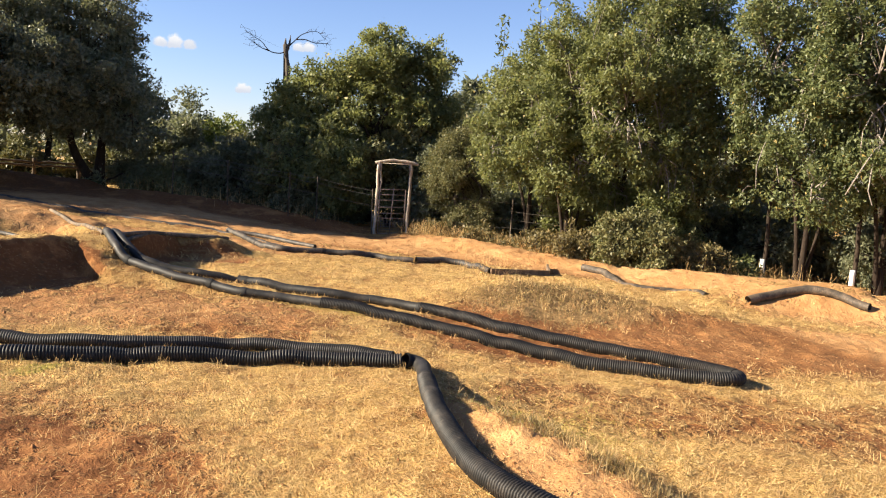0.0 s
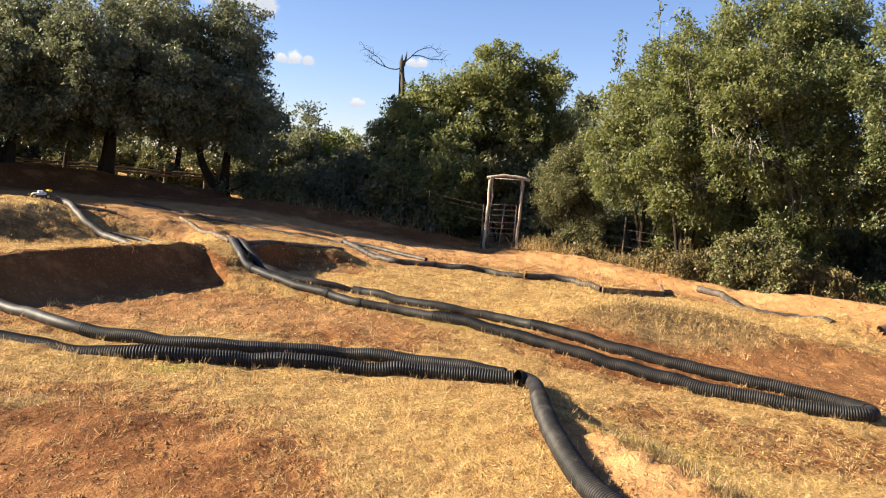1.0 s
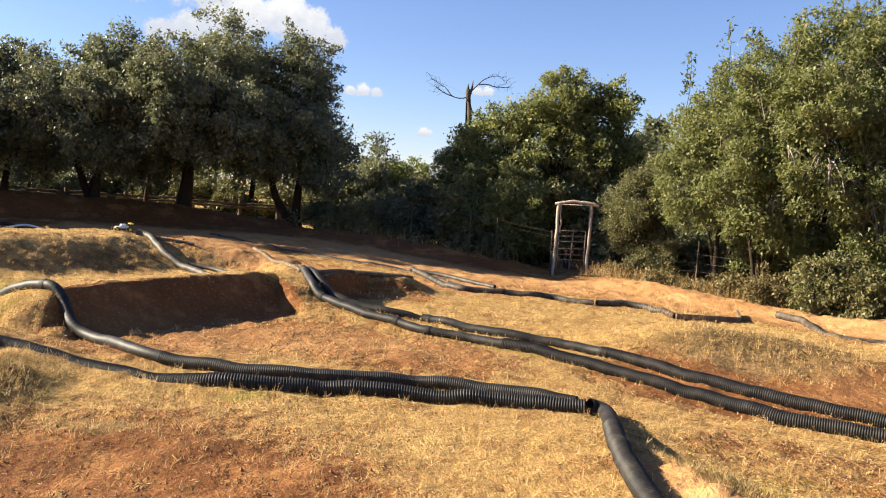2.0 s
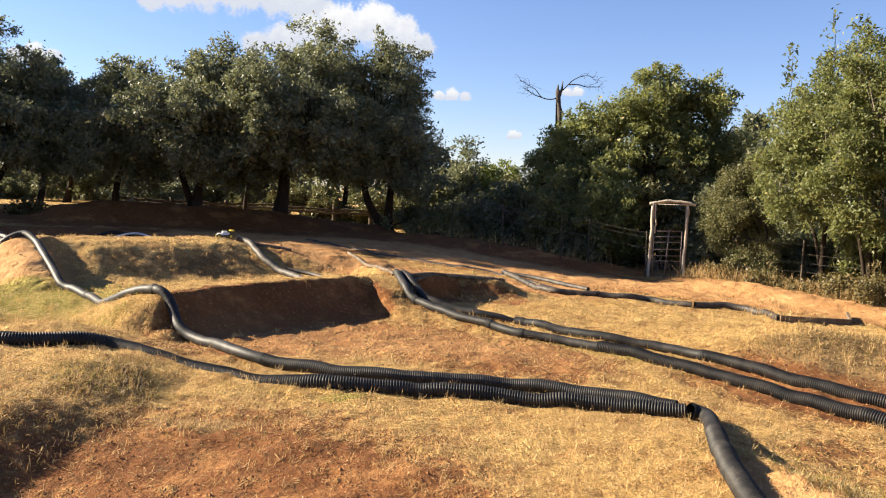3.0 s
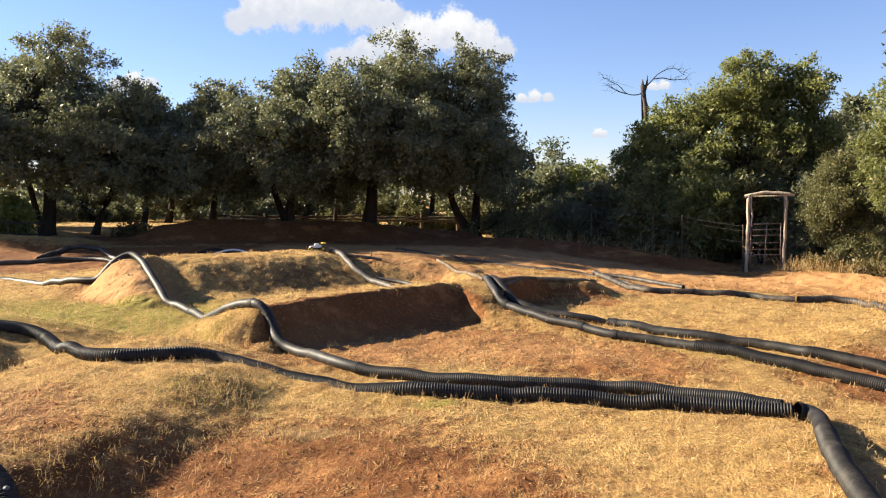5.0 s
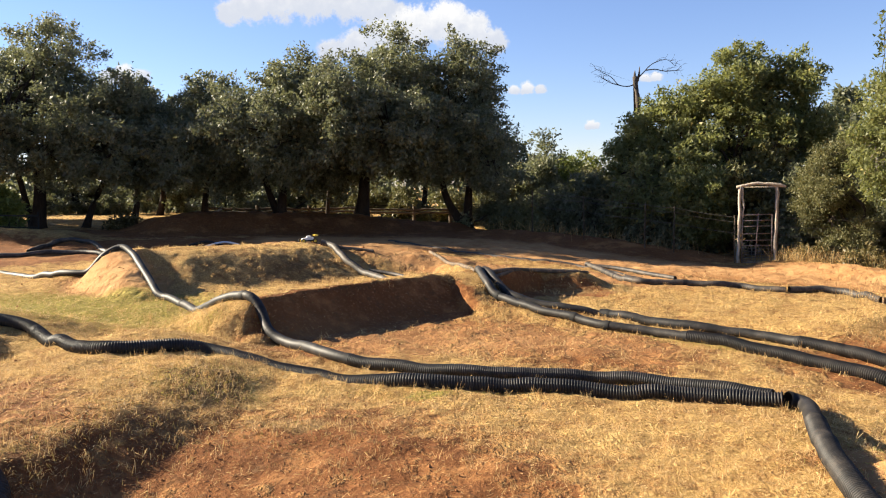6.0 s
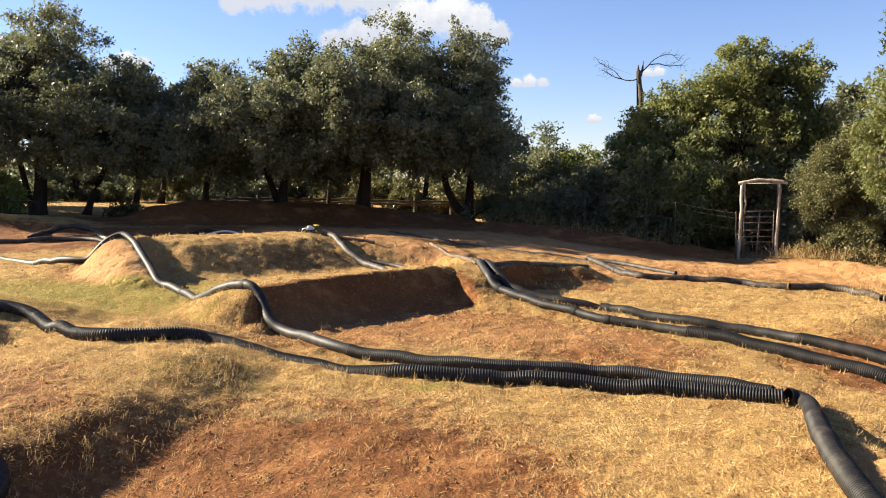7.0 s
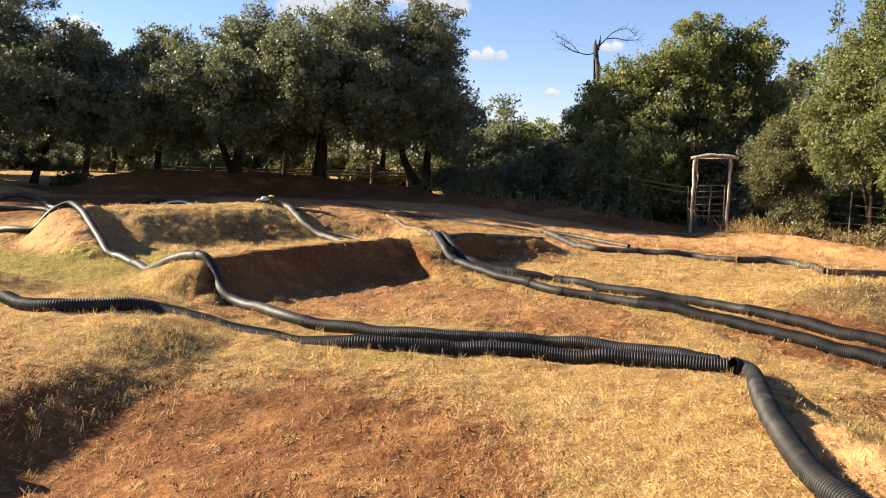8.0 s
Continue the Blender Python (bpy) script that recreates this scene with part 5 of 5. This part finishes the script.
def cloud(left, up, puffs, floor, thin=0.0):
    """A cumulus over a kilometre away: bearing and height, then its puffs (across, up, radius) and its flat floor, in degrees."""
    d = 1200.0
    a, b = radians(left), radians(up)
    p = np.array(puffs)
    reach = p[:, 2].max() * 0.5 + 0.4
    lo, hi = (p[:, :2] - p[:, 2:]).min(0) - reach, (p[:, :2] + p[:, 2:]).max(0) + reach
    nu, nv = int((hi[0] - lo[0]) * 9) + 2, int((hi[1] - lo[1]) * 9) + 2
    u, v = np.meshgrid(np.linspace(lo[0], hi[0], nu), np.linspace(lo[1], hi[1], nv))
    thick = np.full(u.shape, -2.0)
    for cu, cv, r in p:
        thick = np.maximum(thick, 1.1 * (1 - np.hypot(u - cu, (v - cv) * 1.1) / r))
    thick = np.minimum(thick, (v - floor) * 3.2 - 0.3) - thin
    edge = np.minimum(np.minimum(u - lo[0], hi[0] - u), np.minimum(v - lo[1], hi[1] - v))
    thick = thick - 3.0 * (1 - smooth(0.0, 0.35, edge))
    under = 1 - (v - floor) / (hi[1] - reach - floor) + 0.12 * (u - lo[0]) / (hi[0] - lo[0])
    i, j = np.meshgrid(np.arange(nv - 1), np.arange(nu - 1), indexing="ij")
    q = i * nu + j
    k = d * radians(1.0)
    me = mesh_from("cloud", np.stack([u * k, 0 * u, v * k], -1).reshape(-1, 3), np.stack([q, q + 1, q + nu + 1, q + nu], -1).reshape(-1, 4), MAT_CLOUD)
    me.attributes.new("thick", "FLOAT", "POINT").data.foreach_set("value", thick.ravel().astype(np.float32))
    me.attributes.new("under", "FLOAT", "POINT").data.foreach_set("value", np.clip(under, 0, 1).ravel().astype(np.float32))
    ob = new("cloud", me)
    ob.matrix_world = Matrix.Translation((-d * math.sin(a) * math.cos(b), d * math.cos(a) * math.cos(b), d * math.sin(b))) @ Matrix.Rotation(a, 4, "Z") @ Matrix.Rotation(b, 4, "X")
    ob.visible_shadow = False
    tagged(ob, "white fair-weather cloud with a grey base", "cloud", kind="structure")


cloud(8.7, 13.0, ((-5.6, -1.0, 1.3), (-4.2, -0.4, 2.0), (-2.2, 0.3, 2.6), (0.1, 0.5, 2.8), (2.4, 0.1, 2.5), (4.2, -0.5, 1.9), (5.6, -1.0, 1.2)), -2.1)
cloud(2.0, 10.6, ((-5.6, -1.0, 1.3), (-3.8, -0.6, 1.6), (-1.8, -0.1, 1.8), (0.2, 0.6, 2.1), (2.4, 0.9, 2.2), (4.2, 0.3, 1.9), (5.6, -0.4, 1.4)), -2.0)
cloud(-5.9, 6.8, ((-0.7, 0.0, 0.65), (0.2, 0.08, 0.8), (1.1, -0.05, 0.6)), -0.5, 0.10)
cloud(-10.5, 4.2, ((0.0, 0.0, 0.7), (0.35, 0.0, 0.5)), -0.45, 0.12)
cloud(-14.6, 7.3, ((-0.4, 0.0, 0.6), (0.3, 0.0, 0.7)), -0.45, 0.12)
cloud(21.5, 7.6, ((-0.8, -0.1, 0.9), (0.2, 0.1, 1.1), (1.2, 0.0, 0.8)), -0.7, 0.1)


# ---------------------------------------------------------------- straw, turf and clods
def blades(x, y, length, width, lift, rng):
    """Narrow tapered blades standing or lying at plan places: vertices and quads, one a blade."""
    n = len(x)
    z = ground(x, y)
    a = rng.uniform(0, 6.283, n)
    out = np.stack([np.cos(a), np.sin(a), np.zeros(n)], 1)
    side = np.stack([-np.sin(a), np.cos(a), np.zeros(n)], 1) * width[:, None] / 2
    foot = np.stack([x, y, z - 0.004], 1)
    up = np.array([0, 0, 1.0])
    tip = foot + out * (length * np.cos(lift))[:, None] + up * (length * np.sin(lift))[:, None]
    twist = rng.normal(0, 0.4, (n, 1)) * width[:, None] * up
    v = np.stack([foot - side, foot + side, tip + side * 0.4 + twist, tip - side * 0.4 - twist], 1).reshape(-1, 3)
    return v, np.arange(4 * n).reshape(n, 4)


def fan(n, near, far, rng):
    """Plan places strewn over the field, thinning with distance from the near corner."""
    a = np.radians(rng.uniform(-60, 36, n))
    d = near * (far / near) ** rng.uniform(0, 1, n)
    return -d * np.sin(a), d * np.cos(a), d


def strew():
    rng = np.random.RandomState(31)
    x, y, d = fan(270000, 3.2, 17.0, rng)
    keep = rng.rand(len(x)) > np.clip(dirt_mask(x, y) * 0.9 + 0.25 * waves(x, y, 0.5, 12), 0, 0.90)
    x, y, d = x[keep], y[keep], d[keep]
    n = len(x)
    v, f = blades(x, y, rng.uniform(0.015, 0.058, n), rng.uniform(0.0014, 0.0028, n) * (0.6 + d / 9), rng.uniform(0.0, 0.55, n), rng)
    tagged(new("straw", mesh_from("straw", v, f, MAT_STRAW)), "short dry mown straw over the whole field", "grass", kind="stuff")
    # green and rank patches
    x, y, d = fan(420000, 3.4, 18.0, rng)
    keep = rng.rand(len(x)) < green_mask(x, y) * 0.42 + weed_mask(x, y) * 0.05
    x, y, d = x[keep], y[keep], d[keep]
    n = len(x)
    v, f = blades(x, y, rng.uniform(0.015, 0.045, n), rng.uniform(0.002, 0.0035, n) * (0.6 + d / 9), rng.uniform(0.1, 1.0, n), rng)
    tagged(new("green_grass", mesh_from("green_grass", v, f, MAT_TURF)), "patches of short green and yellow grass", "grass", kind="stuff")
    # upright dry tufts
    x, y, d = fan(6000, 3.2, 16.0, rng)
    keep = rng.rand(len(x)) > 0.85 * dirt_mask(x, y) - 0.6 * weed_mask(x, y)
    x, y, d = x[keep], y[keep], d[keep]
    ex, ey, ed = fan(90000, 3.2, 18.0, rng)
    rank = rng.rand(len(ex)) < weed_mask(ex, ey) * 0.14
    x, y, d = np.r_[x, ex[rank]], np.r_[y, ey[rank]], np.r_[d, ed[rank]]
    x, y, d = (np.repeat(q, 9) for q in (x, y, d))
    n = len(x)
    x, y = x + rng.normal(0, 0.02, n), y + rng.normal(0, 0.02, n)
    v, f = blades(x, y, rng.uniform(0.03, 0.085, n), rng.uniform(0.0016, 0.003, n) * (0.6 + d / 9), rng.uniform(0.5, 1.4, n), rng)
    tagged(new("dry_tufts", mesh_from("dry_tufts", v, f, MAT_STRAW)), "small upright tufts of dead grass", "grass", kind="stuff")


strew()


def dry_stems():
    """Tall dead stems along the fence, the bank and the plank corner."""
    rng = np.random.RandomState(33)
    xs, ys = [], []
    for (ax, ay), (bx, by), n, w in (((7.6, 17.5), (9.3, 16.6), 1500, 0.25), ((9.3, 16.4), (11.2, 13.6), 2400, 0.35), ((11.2, 13.4), (13.4, 11.2), 700, 0.5), ((6.5, 12.5), (7.1, 12.1), 110, 0.12), ((1.0, 22.8), (6.0, 19.4), 500, 0.3)):
        u = rng.rand(n)
        xs.append(ax + (bx - ax) * u + rng.normal(0, w, n))
        ys.append(ay + (by - ay) * u + rng.normal(0, w, n))
    x, y = np.concatenate(xs), np.concatenate(ys)
    n = len(x)
    v, f = blades(x, y, rng.uniform(0.08, 0.42, n), rng.uniform(0.003, 0.007, n), rng.uniform(0.6, 1.5, n), rng)
    tagged(new("dry_weeds", mesh_from("dry_weeds", v, f, MAT_STRAW)), "tall dead weed stems along the fence and bank", "weeds", kind="stuff")


dry_stems()


def pipe_fringe():
    """Grass that grows up along the near pipes, where no mower reaches."""
    rng = np.random.RandomState(37)
    xs, ys = [], []
    for number in (0, 1, 2, 3, 4, 5, 20):
        line = laid[number][1]
        q = line[rng.randint(0, len(line), 700)]
        off = (PIPES[number][1] + np.abs(rng.normal(0.012, 0.02, 700))) * rng.choice([-1, 1], 700)
        turn = rng.uniform(0, 6.283, 700)
        xs.append(q[:, 0] + off * np.cos(turn))
        ys.append(q[:, 1] + off * np.sin(turn))
    x, y = np.concatenate(xs), np.concatenate(ys)
    n = len(x)
    v, f = blades(x, y, rng.uniform(0.02, 0.075, n), rng.uniform(0.002, 0.0045, n), rng.uniform(0.3, 1.2, n), rng)
    tagged(new("fringe_grass", mesh_from("fringe_grass", v, f, MAT_STRAW)), "uncut dry grass along the pipes", "grass", kind="stuff")


pipe_fringe()


def bank_weeds():
    """Ragged clumps of long grass along the broken edge of the near bank, and on the weedy mounds."""
    rng = np.random.RandomState(41)
    xs, ys, ls = [], [], []
    for cx, cy, wide, n, tall in ((2.66, 4.2, 0.09, 160, 0.06), (2.72, 4.0, 0.08, 220, 0.07), (2.77, 3.8, 0.09, 220, 0.07), (2.74, 3.36, 0.09, 220, 0.07), (2.81, 3.2, 0.09, 220, 0.07), (2.76, 2.95, 0.10, 160, 0.06),
                                  (-1.95, 6.6, 0.22, 260, 0.055), (-1.85, 7.05, 0.2, 240, 0.05), (-1.6, 5.5, 0.28, 300, 0.035), (-1.1, 5.65, 0.3, 300, 0.035), (-0.6, 5.4, 0.3, 260, 0.03), (-2.15, 5.2, 0.25, 300, 0.045), (-2.35, 4.75, 0.22, 300, 0.05), (-2.1, 6.1, 0.25, 240, 0.05), (5.2, 8.9, 0.35, 330, 0.09), (5.9, 8.8, 0.4, 380, 0.09), (6.5, 8.5, 0.45, 330, 0.08), (5.6, 8.3, 0.4, 220, 0.06)):
        xs.append(cx + rng.normal(0, wide, n))
        ys.append(cy + rng.normal(0, wide, n))
        ls.append(tall * rng.uniform(0.4, 1.15, n))
    x, y, length = np.concatenate(xs), np.concatenate(ys), np.concatenate(ls)
    n = len(x)
    v, f = blades(x, y, length, rng.uniform(0.003, 0.006, n) * (0.6 + np.hypot(x, y) / 12), rng.uniform(0.5, 1.4, n), rng)
    tagged(new("bank_weeds", mesh_from("bank_weeds", v, f, leaf_material("rank_weed", (0.085, 0.062, 0.027), (0.33, 0.235, 0.10), (0.5, 0.36, 0.15)))), "ragged rank grass on the broken bank edges", "weeds", kind="stuff")


bank_weeds()


def clods():
    rng = np.random.RandomState(35)
    x, y, d = fan(6000, 3.2, 18.0, rng)
    keep = rng.rand(len(x)) < 0.15 + 0.85 * dirt_mask(x, y)
    x, y, d = x[keep], y[keep], d[keep]
    n = len(x)
    r = rng.uniform(0.003, 0.011, n) * (0.6 + d / 12) * np.where(rng.rand(n) < 0.03, 1.7, 1.0)
    corners = np.array([(1, 0, 0), (0, 1, 0), (-1, 0, 0), (0, -1, 0), (0, 0, 1), (0, 0, -1)], float)
    v = np.stack([x, y, ground(x, y) + r * 0.3], 1)[:, None, :] + corners[None] * r[:, None, None] * rng.uniform(0.6, 1.3, (n, 6, 1))
    tri = np.array([(0, 1, 4), (1, 2, 4), (2, 3, 4), (3, 0, 4), (1, 0, 5), (2, 1, 5), (3, 2, 5), (0, 3, 5)])
    f = (np.arange(n)[:, None, None] * 6 + tri[None]).reshape(-1, 3)
    tagged(new("soil_clods", mesh_from("soil_clods", v.reshape(-1, 3), f, plain("clod_soil", (0.20, 0.088, 0.036), (0.36, 0.18, 0.078), 0.95, 3.0, 0.004, specular=0.1))), "crumbs and clods of red soil", "soil", kind="stuff")


clods()
